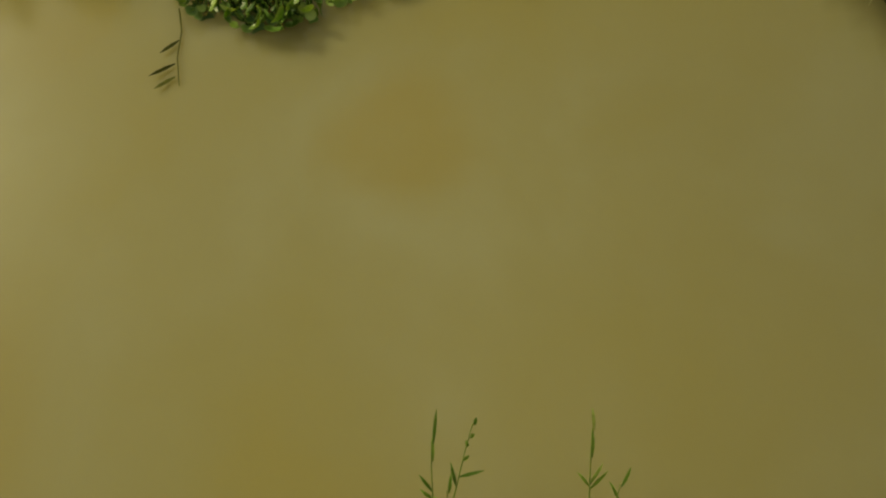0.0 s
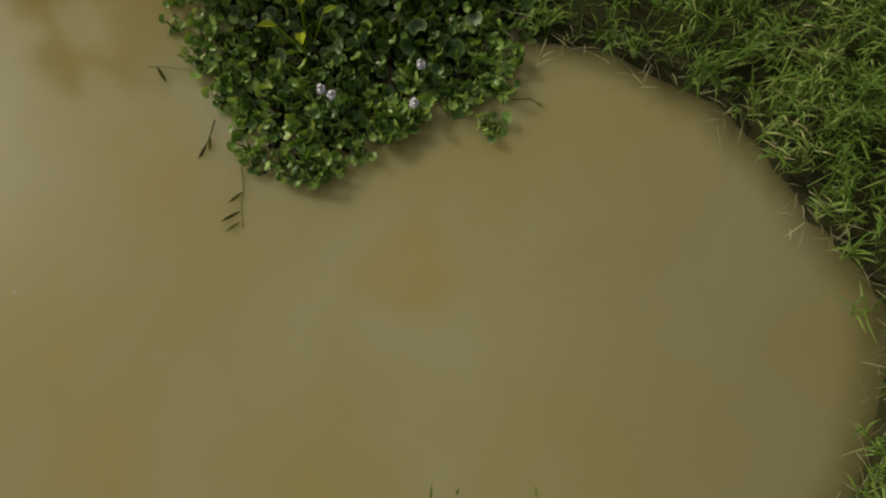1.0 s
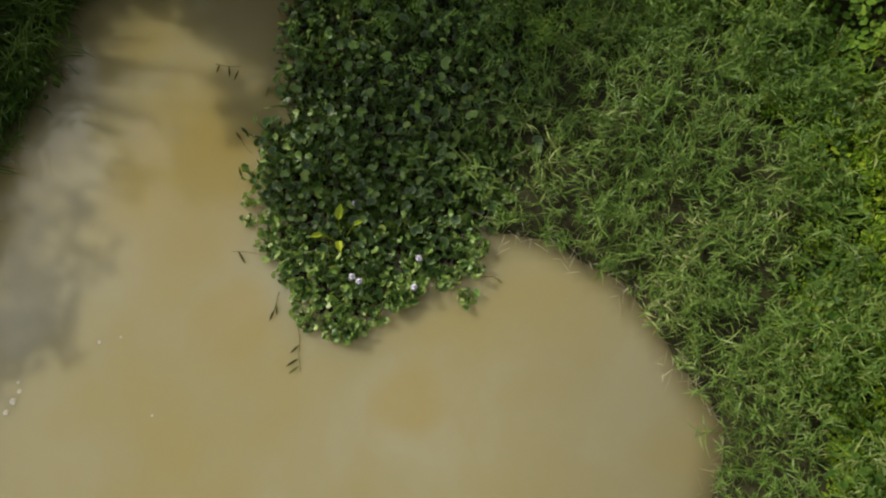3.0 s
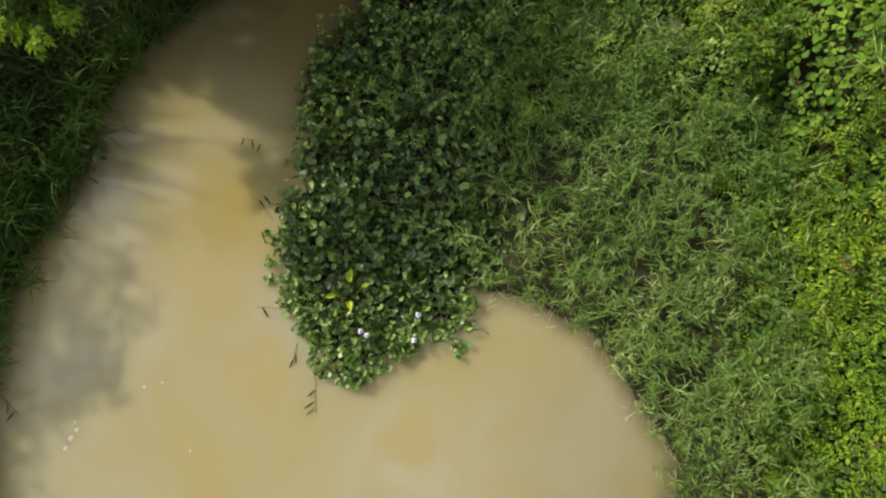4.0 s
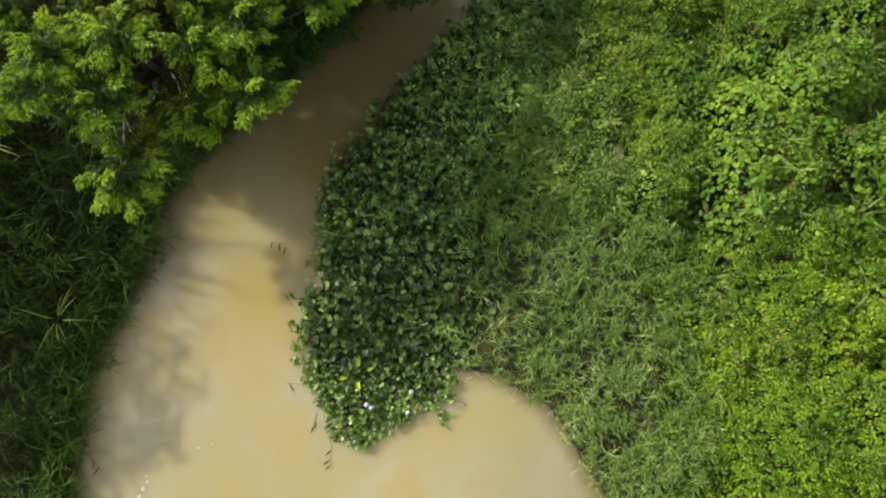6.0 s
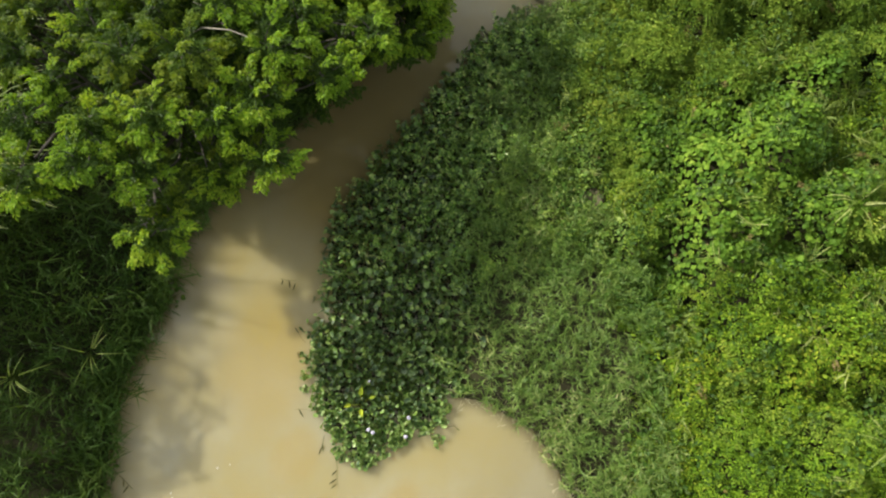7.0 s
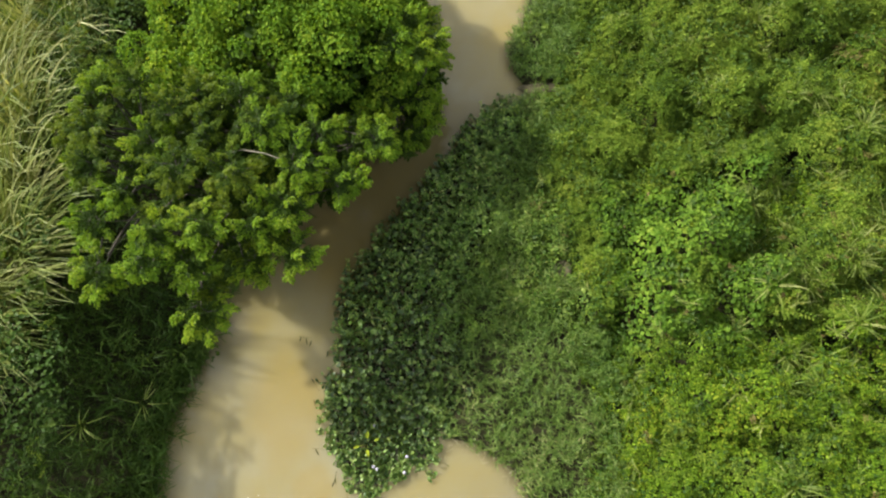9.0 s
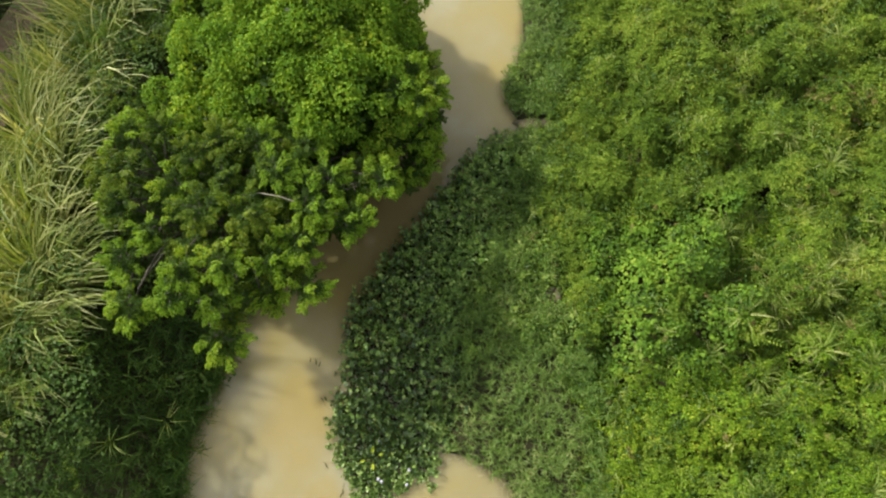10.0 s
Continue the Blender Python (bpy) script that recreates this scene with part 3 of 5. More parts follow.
# ---- water hyacinth ----
def hyacinth_leaf(r, size, stalk, out):
    """A swollen stalk that carries one round, cupped blade, leaning along +x."""
    pieces = []
    base = np.zeros(3)
    top = np.array([out, r.normal(0, 0.01), stalk])
    mid = np.array([out * 0.62, 0, stalk * 0.45])
    pieces.append((*tube([base, mid * 0.6, mid, top], [0.005, 0.012, 0.009, 0.004], 5), 0))
    tilt = r.uniform(0.5, 1.4)
    n = unit([-math.sin(tilt) * r.choice([1, 1, -0.6]), r.normal(0, 0.25), math.cos(tilt)])
    fwd = unit(np.array([1, r.normal(0, 0.2), 0.0]))
    fwd = unit(fwd - n * (fwd @ n))
    side = np.cross(n, fwd)
    cup = r.uniform(0.10, 0.55)
    ring = 10
    v = [top + fwd * size * 0.42 - n * size * 0.02]
    c = top + fwd * size * 0.48
    for rad in (0.55, 1.0):
        for k in range(ring):
            an = 2 * math.pi * k / ring
            w = size * 0.5 * rad * (1.0 + 0.05 * r.normal())
            dent = 0.45 if k == ring // 2 else 1.0
            ex, ey = math.cos(an) * w * dent, math.sin(an) * w * 1.18
            v.append(c + fwd * ex + side * ey + n * (cup * rad * rad * (0.35 * size + abs(ey) * 0.45) - 0.05 * max(ex, 0)))
    f = []
    for k in range(ring):
        q = (k + 1) % ring
        f.append((0, 1 + k, 1 + q, -1))
        f.append((1 + k, 1 + ring + k, 1 + ring + q, 1 + q))
    pieces.append((np.array(v), np.array(f), 0))
    return join(pieces)


r1 = np.random.default_rng(21)
SMALL_LEAVES = [hyacinth_leaf(r1, r1.uniform(0.058, 0.086), r1.uniform(0.04, 0.12), r1.uniform(0.03, 0.10)) for _ in range(8)]
LARGE_LEAVES = [hyacinth_leaf(r1, r1.uniform(0.062, 0.10), r1.uniform(0.09, 0.23), r1.uniform(0.04, 0.12)) for _ in range(14)]


def margins(me):
    """Marks the rim of every hyacinth blade: each leaf has 20 corners of stalk, 11 of blade and 10 of rim."""
    one = np.concatenate([np.zeros(21), np.full(10, 0.35), np.ones(10)])
    me.attributes.new("margin_light", "FLOAT", "POINT").data.foreach_set("value", np.tile(one, len(me.vertices) // 41).astype(np.float32))
    return me


def leaf_mesh(template, mat):
    h = Heap()
    h.add(template[0], template[1])
    return margins(h.mesh("leaf", [mat], True))


small_meshes = [leaf_mesh(t, HYACINTH_YOUNG) for t in SMALL_LEAVES]
large_meshes = [leaf_mesh(t, HYACINTH) for t in LARGE_LEAVES]


def crown_mesh():
    h = Heap()
    h.add(*tube([(0, 0, -0.06), (0, 0, -0.02), (0, 0, 0.02), (0, 0, 0.045)], [0.006, 0.02, 0.018, 0.005], 6))
    return h.mesh("crown", [TWIG], True)


def flower_mesh(r):
    """A spike of open six-petalled blooms."""
    h = Heap()
    for i in range(11):
        a, t = i * 2.4, i / 10
        c = np.array([0.012 * math.cos(a), 0.012 * math.sin(a), 0.05 * t])
        out = unit([math.cos(a), math.sin(a), 0.35 + 0.9 * t])
        s1 = unit(np.cross(out, [0, 0, 1]))
        s2 = np.cross(s1, out)
        for k in range(6):
            b = 2 * math.pi * k / 6
            d = s1 * math.cos(b) + s2 * math.sin(b)
            h.add(*oval(c + out * 0.006, d + out * 0.5, out, 0.026, 0.015, 0.1, 0.1))
    return h.mesh("flower", [PETAL])


crown_data = crown_mesh()
flower_data = [flower_mesh(r1), flower_mesh(r1)]
stalk_heap = Heap()
stalk_heap.add(*tube([(0, 0, 0), (0.005, 0, 0.09), (0.01, 0.004, 0.22)], [0.006, 0.005, 0.004], 5))
flower_stalk = stalk_heap.mesh("flower_stalk", [HYACINTH_YOUNG], True)


def hyacinth_plant(x, y, turn, size, large, flower, r):
    thing = new("water_hyacinth", crown_data)
    thing.matrix_world = pose(x, y, 0.0, 0, 0, turn) @ Matrix.Scale(size, 4)
    label = "young floating water hyacinth with glossy round bright green leaves" if not large else "water hyacinth with tall dark green cupped leaves in a dense mat"
    if flower:
        label = "water hyacinth with round green leaves and a lavender flower spike"
    tagged(thing, label, "water hyacinth", "water hyacinths of the floating mat")
    a = r.uniform(0, 360)
    for i in range(10 if large else 15):
        a += 137.5 + r.normal(0, 12)
        leaf = part("leaf", r.choice(large_meshes if large else small_meshes), thing)
        k = r.uniform(0.8, 1.2)
        leaf.matrix_local = pose(0, 0, 0.0, r.normal(0, 7), r.normal(0, 7), a) @ Matrix.Scale(k, 4)
    if flower:
        st = part("flower_stalk", flower_stalk, thing)
        fl = part("flower", flower_data[int(r.integers(0, 2))], st, "lavender flower spike")
        fl.matrix_local = pose(0.01, 0.004, 0.22, r.normal(0, 10), r.normal(0, 10), a) @ Matrix.Scale(0.78, 4)
    return thing


def jittered(lo, hi, step, r, jitter=0.45):
    xs, ys = np.arange(lo[0], hi[0], step), np.arange(lo[1], hi[1], step)
    p = np.stack(np.meshgrid(xs, ys), -1).reshape(-1, 2)
    return p + r.uniform(-jitter, jitter, p.shape) * step


mat_pts = jittered((-2.8, -1.0), (2.2, 8.2), 0.136, r1)
ragged = shore(MAT, mat_pts) + 0.05 * bumps(mat_pts, 3.0, 9.0) + np.where((mat_pts[:, 1] > 1.2) & (mat_pts[:, 0] > np.interp(mat_pts[:, 1], [1, 3, 5, 8], [-0.4, -0.4, 0.3, 1.2])), 0.5, 0.0) * bumps(mat_pts, 1.6, 14.0)
mat_pts, mat_d = mat_pts[ragged < -0.03], -ragged[ragged < -0.03]
# small plants drifting at the rim of the mat
strays = np.array([(-0.22, -0.31), (-0.16, -0.34), (-2.38, 0.95), (-2.40, 0.66), (-2.36, 0.45)])
FLOWERS = np.array([(-1.27, -0.18), (-1.20, -0.23), (-0.69, -0.28), (-1.29, 0.55), (-0.63, 0.0)])
near = mat_pts[:, 1] < 1.35
single = [(p, d) for p, d in zip(mat_pts[near], mat_d[near])] + [(p, 0.0) for p in strays]
for p, d in single:
    inner = d + 0.25 * max(0.0, p[1]) + r1.normal(0, 0.07)
    hyacinth_plant(p[0], p[1], r1.uniform(0, 360), r1.uniform(0.68, 1.02) * (0.8 if d == 0 else 1.0), inner > 0.48, False, r1)

for x, y in FLOWERS:
    hyacinth_plant(x, y, r1.uniform(0, 360), 1.0, False, True, r1)

# a near-black sheet of flakes, added for the shade between the leaves of the mat
shade_pts = jittered((-2.7, -0.9), (2.1, 8.1), 0.05, r1, 0.3)
shade_pts = shade_pts[shore(MAT, shade_pts) + 0.05 * bumps(shade_pts, 3.0, 9.0) < -0.18]
shade_flakes = Heap()
for q in shade_pts:
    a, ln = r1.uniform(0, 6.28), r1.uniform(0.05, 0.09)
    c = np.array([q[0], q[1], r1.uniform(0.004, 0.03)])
    shade_flakes.add(*sliver(c, (math.cos(a), math.sin(a), r1.normal(0, 0.1)), (r1.normal(0, 0.2), r1.normal(0, 0.2), 1), ln, ln * 0.8, 0.1, 0.1))
tagged(new("root_felt", shade_flakes.mesh("root_felt", [GAP_SHADE])), "near-black sheet added for the shade between the mat's leaves", "plant litter", kind="stuff")

shoot = tagged(new("young_shoot"), "lime-yellow young shoot standing among dark hyacinth leaves", "plant")
shoot.location = (-1.42, 0.22, 0.0)
for turn, tilt, ln in ((80, 0.25, 0.16), (200, 0.35, 0.12), (285, 0.3, 0.14), (20, 0.45, 0.10)):
    h = Heap()
    d = np.array([math.cos(radians(turn)) * tilt, math.sin(radians(turn)) * tilt, 1.0])
    h.add(*tube([(0, 0, 0), unit(d) * 0.22, unit(d) * 0.42], [0.005, 0.004, 0.003], 5))
    h.add(*oval(unit(d) * 0.41, d * np.array([1, 1, 0.2]), (0, 0, 1), ln, ln * 0.5, 0.25, 0.2))
    part("leaf", h.mesh("leaf", [FRESH]), shoot)

far_mat = Heap()
fp = mat_pts[~near]
rep = np.repeat(np.arange(len(fp)), 6)
cov = np.where(fp[:, 0] > np.interp(fp[:, 1], [1, 3, 5, 8], [-0.5, -0.2, 0.8, 1.5]), 0.55, 1.0)
keep = r1.random(len(rep)) < cov[rep]
rep = rep[keep]
gz0 = np.maximum(ground_height(fp), 0.0)
scatter(far_mat, [(v, f, np.zeros(len(f), np.int32)) for v, f, m in LARGE_LEAVES], np.concatenate([fp[rep] + r1.normal(0, 0.02, (len(rep), 2)), gz0[rep][:, None]], 1),
        r1.uniform(0.6, 1.2, len(rep)), r1.uniform(0, 6.28, len(rep)), r1.normal(0, 0.7, (len(rep), 2)))
tagged(new("hyacinth_mat", margins(far_mat.mesh("hyacinth_mat", [HYACINTH], True))), "dense dark green mat of water hyacinth leaves", "water hyacinth", kind="stuff")

# ---- grass of the banks ----

r2 = np.random.default_rng(5)
SHORT = [grass_shoot(r2, r2.uniform(0.10, 0.25), 9, r2.uniform(0.085, 0.15), 0.0095, 1.1, 2) for _ in range(14)]
LONG = [grass_shoot(r2, r2.uniform(0.28, 0.45), 8, 0.30, 0.014, 1.0, 2) for _ in range(8)]
WEEDS = [leafy_shoot(r2, r2.uniform(0.20, 0.36), 12, r2.uniform(0.036, 0.066), r2.uniform(0.65, 0.95)) for _ in range(16)]
FINE = [leafy_shoot(r2, r2.uniform(0.2, 0.36), 18, r2.uniform(0.05, 0.075), 0.42, sliver) for _ in range(10)]


def zone_points(lo, hi, step):
    return jittered(lo, hi, step, r2)


def stand(name, label, category, templates, pts, mats, size=(0.8, 1.25), sink=0.25, spread=0.22, group="", rise=0.0):
    """A stand of plants whose tops reach the canopy."""
    g, c = np.maximum(ground_height(pts), 0.0), canopy(pts)
    z = np.maximum(g, g + c - sink - r2.uniform(0, 0.45, len(pts)) * np.maximum(c - 0.2, 0.05)) + rise
    h = Heap()
    scatter(h, templates, np.concatenate([pts, z[:, None]], 1), r2.uniform(*size, len(pts)), r2.uniform(0, 6.28, len(pts)), r2.normal(0, spread, (len(pts), 2)))
    return tagged(new(name, h.mesh(name, mats)), label, category, group, "stuff")


HOLES = np.array([(1.84, 0.48, 0.17), (0.52, 1.25, 0.15), (2.22, -0.72, 0.14), (2.48, 3.72, 0.19), (1.75, 0.49, 0.12), (3.0, -0.05, 0.16), (3.60, 2.55, 0.07), (4.05, 2.85, 0.10), (5.6, 3.6, 0.15), (6.2, 2.3, 0.22), (6.7, 5.6, 0.26), (5.4, 9.2, 0.22), (6.5, 9.6, 0.34), (8.0, 7.0, 0.2), (5.0, 5.2, 0.15), (9.3, 4.2, 0.25),
                  (8.6, 9.5, 0.45), (2.0, 8.30, 0.20), (2.4, 8.26, 0.22), (2.75, 8.2, 0.14)])


def clear(p, wobble=0.35):
    """False at the bare places in the cover."""
    ok = np.ones(len(p), bool)
    for x, y, rad in HOLES:
        ok &= np.hypot(p[:, 0] - x, p[:, 1] - y) > rad * (1 + wobble * bumps(p, 6.0, 1.0))
    return ok


p = zone_points((-0.2, -3.6), (4.2, 13.0), 0.056)
d_pool = shore(POOL, p) + 0.05 * bumps(p, 4.0, 6.0)
e = p[:, 0] - right_edge(p[:, 1])
in_mat = inside(MAT, p)
thin = 0.42 + 0.58 * smooth(-0.32, 0.06, bumps(p, 2.2, 21.0) + 0.5 * bumps(p, 5.0, 23.0))
thin = thin * (1 - 0.55 * smooth(1.9, 0.9, p[:, 0]) * smooth(0.25, 0.7, p[:, 1]) * smooth(3.0, 1.8, p[:, 1]))
tufted = domes(p, SHORE_TUFTS)
thin = thin * (0.22 + 0.95 * smooth(0.05, 0.5, tufted))
grassy = (d_pool > -0.03) & (e < np.where(p[:, 1] < 2.2, 0.45, 0.4) + 0.9 * bumps(p, 1.3, 13.0)) & clear(p) & ~in_mat & (p[:, 0] > -1)
few = in_mat & (d_pool > -0.2) & (r2.random(len(p)) < 0.12 + 0.16 * smooth(1.6, 2.8, p[:, 1])) & (p[:, 1] > 0.6)
sel = (grassy & (r2.random(len(p)) < thin)) | few
stand("bank_grass", "lush green creeping grass on the muddy shore", "grass", SHORT, p[sel], [GRASS], (0.75, 1.3), 0.26, 0.5, "", 0.20 * tufted[sel])
tuft = (grassy & (r2.random(len(p)) < 0.03)) | (in_mat & (p[:, 1] > 1.1) & (r2.random(len(p)) < 0.012))
stand("long_grass", "long arching green grass blades on the shore", "grass", LONG, p[tuft], [GRASS], (0.7, 1.0), 0.3, 0.45)

# grass that has grown through the mat
q = zone_points((-2.3, 0.8), (1.7, 7.9), 0.115)
far_in = -shore(MAT, q)
q = q[(far_in > 0.15) & (r2.random(len(q)) < (0.22 + 0.6 * smooth(-1.8, 0.4, q[:, 0] - 0.22 * q[:, 1])) * 0.42)]
mg = Heap()
scatter(mg, SHORT + LONG, np.concatenate([q, (np.maximum(ground_height(q), 0.0) + r2.uniform(0.0, 0.12, len(q)))[:, None]], 1), r2.uniform(0.65, 1.05, len(q)), r2.uniform(0, 6.28, len(q)), r2.normal(0, 0.4, (len(q), 2)))
tagged(new("mat_grass", mg.mesh("mat_grass", [GRASS])), "thin grass blades growing up through the floating mat", "grass", kind="stuff")

# weeds climbing up the far side: leaves laid over heaps of growth
def blade_leaf(r, length, width, notch=0.0):
    """One broad leaf lying flat about its middle, folded along the midrib, the tip bent down."""
    fold, droop = r.uniform(0.10, 0.35), r.uniform(0.05, 0.3)
    half, up = width / 2, width * fold
    v = [(-0.40 * length, 0, 0), (-0.5 * length, half * 0.55, up * 0.7), (-0.22 * length, half, up), (0.14 * length, half * 0.85, up * 0.8), (0.5 * length, 0, -droop * length),
         (0.14 * length, -half * 0.85, up * 0.8), (-0.22 * length, -half, up), (-0.5 * length, -half * 0.55, up * 0.7), (0.05 * length, 0, 0)]
    v[0] = (-0.5 * length + notch * length, 0, 0)
    f = [(0, 8, 2, 1), (8, 4, 3, 2), (0, 7, 6, 8), (8, 6, 5, 4)]
    return np.array(v), np.array(f), np.zeros(4, np.int32)


def sprig(r, length, leaves, size, broad):
    """A trailing shoot end with leaves in two rows, along +x and bending down."""
    pieces, p, d = [], np.zeros(3), unit([1, 0, 0.45])
    for i in range(leaves):
        p = p + d * length / leaves
        d = unit(d + np.array([0, r.normal(0, 0.1), -0.75 / leaves]))
        for sgn in (-1, 1):
            s = size * r.uniform(0.7, 1.15)
            pieces.append((*sliver(p, np.array([0.6, sgn, r.normal(0, 0.25)]), np.array([0, 0, 1]) + r.normal(0, 0.3, 3), s, s * broad, 0.2, 0.2), 0))
    return join(pieces)


r6 = np.random.default_rng(77)
BROAD_LEAF = [blade_leaf(r6, 0.104, 0.092 * r6.uniform(0.9, 1.1), 0.14) for _ in range(8)]
WEED_LEAF = [blade_leaf(r6, 0.072, 0.048 * r6.uniform(0.85, 1.15)) for _ in range(8)]
SPRIGS = [sprig(r6, r6.uniform(0.18, 0.32), 6, r6.uniform(0.055, 0.080), 0.42) for _ in range(12)]

# creepers woven through the mat and over the low shore behind it
q = jittered((-2.3, 1.3), (3.6, 10.4), 0.058, r6)
in_q, eq = -shore(MAT, q), q[:, 0] - right_edge(q[:, 1])
low_z = np.maximum(ground_height(q), 0.0) + 0.08 * bumps(q, 2.0, 45.0) + 0.20 * bumps(q, 5.5, 46.0) + r6.uniform(0.0, 0.10, len(q))
patchy = smooth(-0.22, 0.12, bumps(q, 5.5, 46.0) + 0.6 * bumps(q, 2.2, 47.0))
woven = (in_q > 0.12) & (r6.random(len(q)) < (0.26 + 0.50 * smooth(-1.9, 0.5, q[:, 0] - 0.26 * q[:, 1])) * smooth(1.6, 3.2, q[:, 1]) * (0.35 + 0.65 * patchy))
spread = (in_q <= 0.12) & (shore(POOL, q) > 0.08) & (eq < 0.5 + 0.4 * bumps(q, 1.2, 13.0)) & (q[:, 1] > 2.2 + 0.7 * bumps(q, 1.1, 49.0)) & clear(q) & (r6.random(len(q)) < 0.12 + 0.85 * patchy)
for name, label, sel, mat, lift in (("mat_creepers", "round-leaved green creepers woven through the floating mat", woven, MAT_CREEPER, 0.20), ("creepers", "pale green broad-leaved creepers over the low shore", spread, CREEPER, 0.14)):
    n = int(sel.sum())
    h = Heap()
    scatter(h, BROAD_LEAF[:1] + WEED_LEAF + SPRIGS[:6], np.concatenate([q[sel], (low_z[sel] + lift)[:, None]], 1), r6.uniform(0.65, 1.3, n), r6.uniform(0, 6.28, n), r6.normal(0, 0.8, (n, 2)) + np.array([-0.2, 0.1]))
    tagged(new(name, h.mesh(name, [mat])), label, "creepers", "", "stuff")

p = jittered((1.0, -5.6), (14.4, 15.6), 0.040, r6)
e = p[:, 0] - right_edge(p[:, 1])
rim = 0.5 * bumps(p, 1.2, 13.0)
far_out = smooth(10.6, 13.0, p[:, 0] - 0.12 * p[:, 1]) + smooth(-2.4, -5.0, p[:, 1]) + smooth(13.2, 15.4, p[:, 1])
ok = (e > -0.15 + rim) & clear(p) & (shore(POOL, p) > 0.12) & (r6.random(len(p)) > far_out * 0.95)
p, e = p[ok], e[ok]
H = field_height(p)
slope = np.stack([field_height(p + np.array([0.05, 0])) - H, field_height(p + np.array([0, 0.05])) - H], -1) / 0.05
slope = np.clip(slope, -2.2, 2.2)
G = np.maximum(ground_height(p), 0.0)
n1, n2 = bumps(p, 0.75, 31.0), bumps(p, 2.2, 37.0)
vine_w = 1.45 * smooth(2.7, 3.5, p[:, 0]) * smooth(7.0, 5.2, p[:, 0]) * smooth(1.4, 2.3, p[:, 1]) * smooth(6.4, 4.8, p[:, 1]) + 0.9 * n1
lime_w = 1.0 * smooth(3.2, 1.4, p[:, 1] - 0.25 * (p[:, 0] - 5)) + 0.75 * np.exp(-((p[:, 0] - 6.8) ** 2 + (p[:, 1] - 5.2) ** 2) / 0.5) - 0.9 * n1 + 0.5 * n2
shrub_w = 0.62 + 0.35 * smooth(4.5, 7.5, p[:, 1]) + 0.25 * smooth(5.5, 8.0, p[:, 0]) - 0.7 * n2
creep_w = 0.95 * smooth(1.3, 0.2, e) * smooth(1.2, 2.4, p[:, 1]) + 0.2
kind = np.argmax(np.stack([vine_w, lime_w, shrub_w, creep_w], -1) + r6.normal(0, 0.12, (len(p), 4)), 1)
steep = np.hypot(slope[:, 0], slope[:, 1])


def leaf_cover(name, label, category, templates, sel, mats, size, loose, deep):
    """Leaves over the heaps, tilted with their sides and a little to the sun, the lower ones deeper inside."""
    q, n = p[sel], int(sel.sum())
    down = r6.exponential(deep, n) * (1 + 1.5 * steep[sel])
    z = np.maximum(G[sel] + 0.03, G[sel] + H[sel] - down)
    lean = -0.55 * slope[sel] + np.array([-0.22, 0.12]) + r6.normal(0, loose, (n, 2))
    h = Heap()
    scatter(h, templates, np.concatenate([q, z[:, None]], 1), r6.uniform(*size, n), r6.uniform(0, 6.28, n), lean)
    return tagged(new(name, h.mesh(name, mats)), label, category, "", "stuff")


some = r6.random(len(p))
leaf_cover("vine_cover", "bright green heart-leaved vine heaped over the bank", "vine", BROAD_LEAF, kind == 0, [WEED], (0.45, 1.1), 0.6, 0.045)
leaf_cover("lime_weeds", "yellow-green broad-leaved weeds in patches on the bank", "weeds", WEED_LEAF, (kind == 1) & (some < 0.72), [LIME], (0.6, 1.15), 0.6, 0.05)
leaf_cover("lime_shoots", "yellow-green leafy shoots standing up among the weeds", "weeds", SPRIGS, (kind == 1) & (some > 0.70), [LIME], (0.6, 1.1), 0.6, 0.03)
leaf_cover("shrub_growth", "olive green shrubby growth with trailing shoots on the bank", "shrubs", SPRIGS, (kind == 2) & (some < 0.50), [SHRUB], (0.75, 1.35), 0.5, 0.05)
leaf_cover("shrub_leaves", "green leaves of low shrubs on the bank", "shrubs", WEED_LEAF, (kind == 2) & (some > 0.45), [SHRUB], (0.55, 1.05), 0.6, 0.06)
leaf_cover("edge_creepers", "dull green creepers at the foot of the weeds", "creepers", WEED_LEAF + BROAD_LEAF[:3], (kind == 3) & (some < 0.9), [CREEPER], (0.5, 1.0), 0.55, 0.04)
withered = 0.5 * np.exp(-((p[:, 0] - 9.0) ** 2 / 0.5 + (p[:, 1] - 8.0) ** 2 / 0.12)) + 0.16 * np.exp(-((p[:, 0] - 7.4) ** 2 / 1.2 + (p[:, 1] - 3.6) ** 2 / 1.2)) + 0.06 * smooth(0.1, 0.5, n2)
leaf_cover("withered_leaves", "brown withered leaves and stems among the green weeds", "dead leaves", SPRIGS + WEED_LEAF, r6.random(len(p)) < 0.5 * withered, [DRY_LEAF], (0.6, 1.1), 0.6, 0.03)
# under-layer in the grass tone that is darkened for shade
leaf_cover("weed_stems", "leafy stems under the weeds, coloured dark for their shade", "weeds", WEEDS, some < 0.045, [SHADE_GRASS], (1.0, 1.6), 0.3, 0.30)
blady = some > 0.9975 - 0.006 * smooth(5.0, 7.0, p[:, 0]) - 0.002 * smooth(5.0, 8.0, p[:, 1])
leaf_cover("weed_grass", "pale grass blades standing up among the weeds", "grass", LONG, blady, [SLENDER], (0.6, 1.0), 0.5, 0.12)

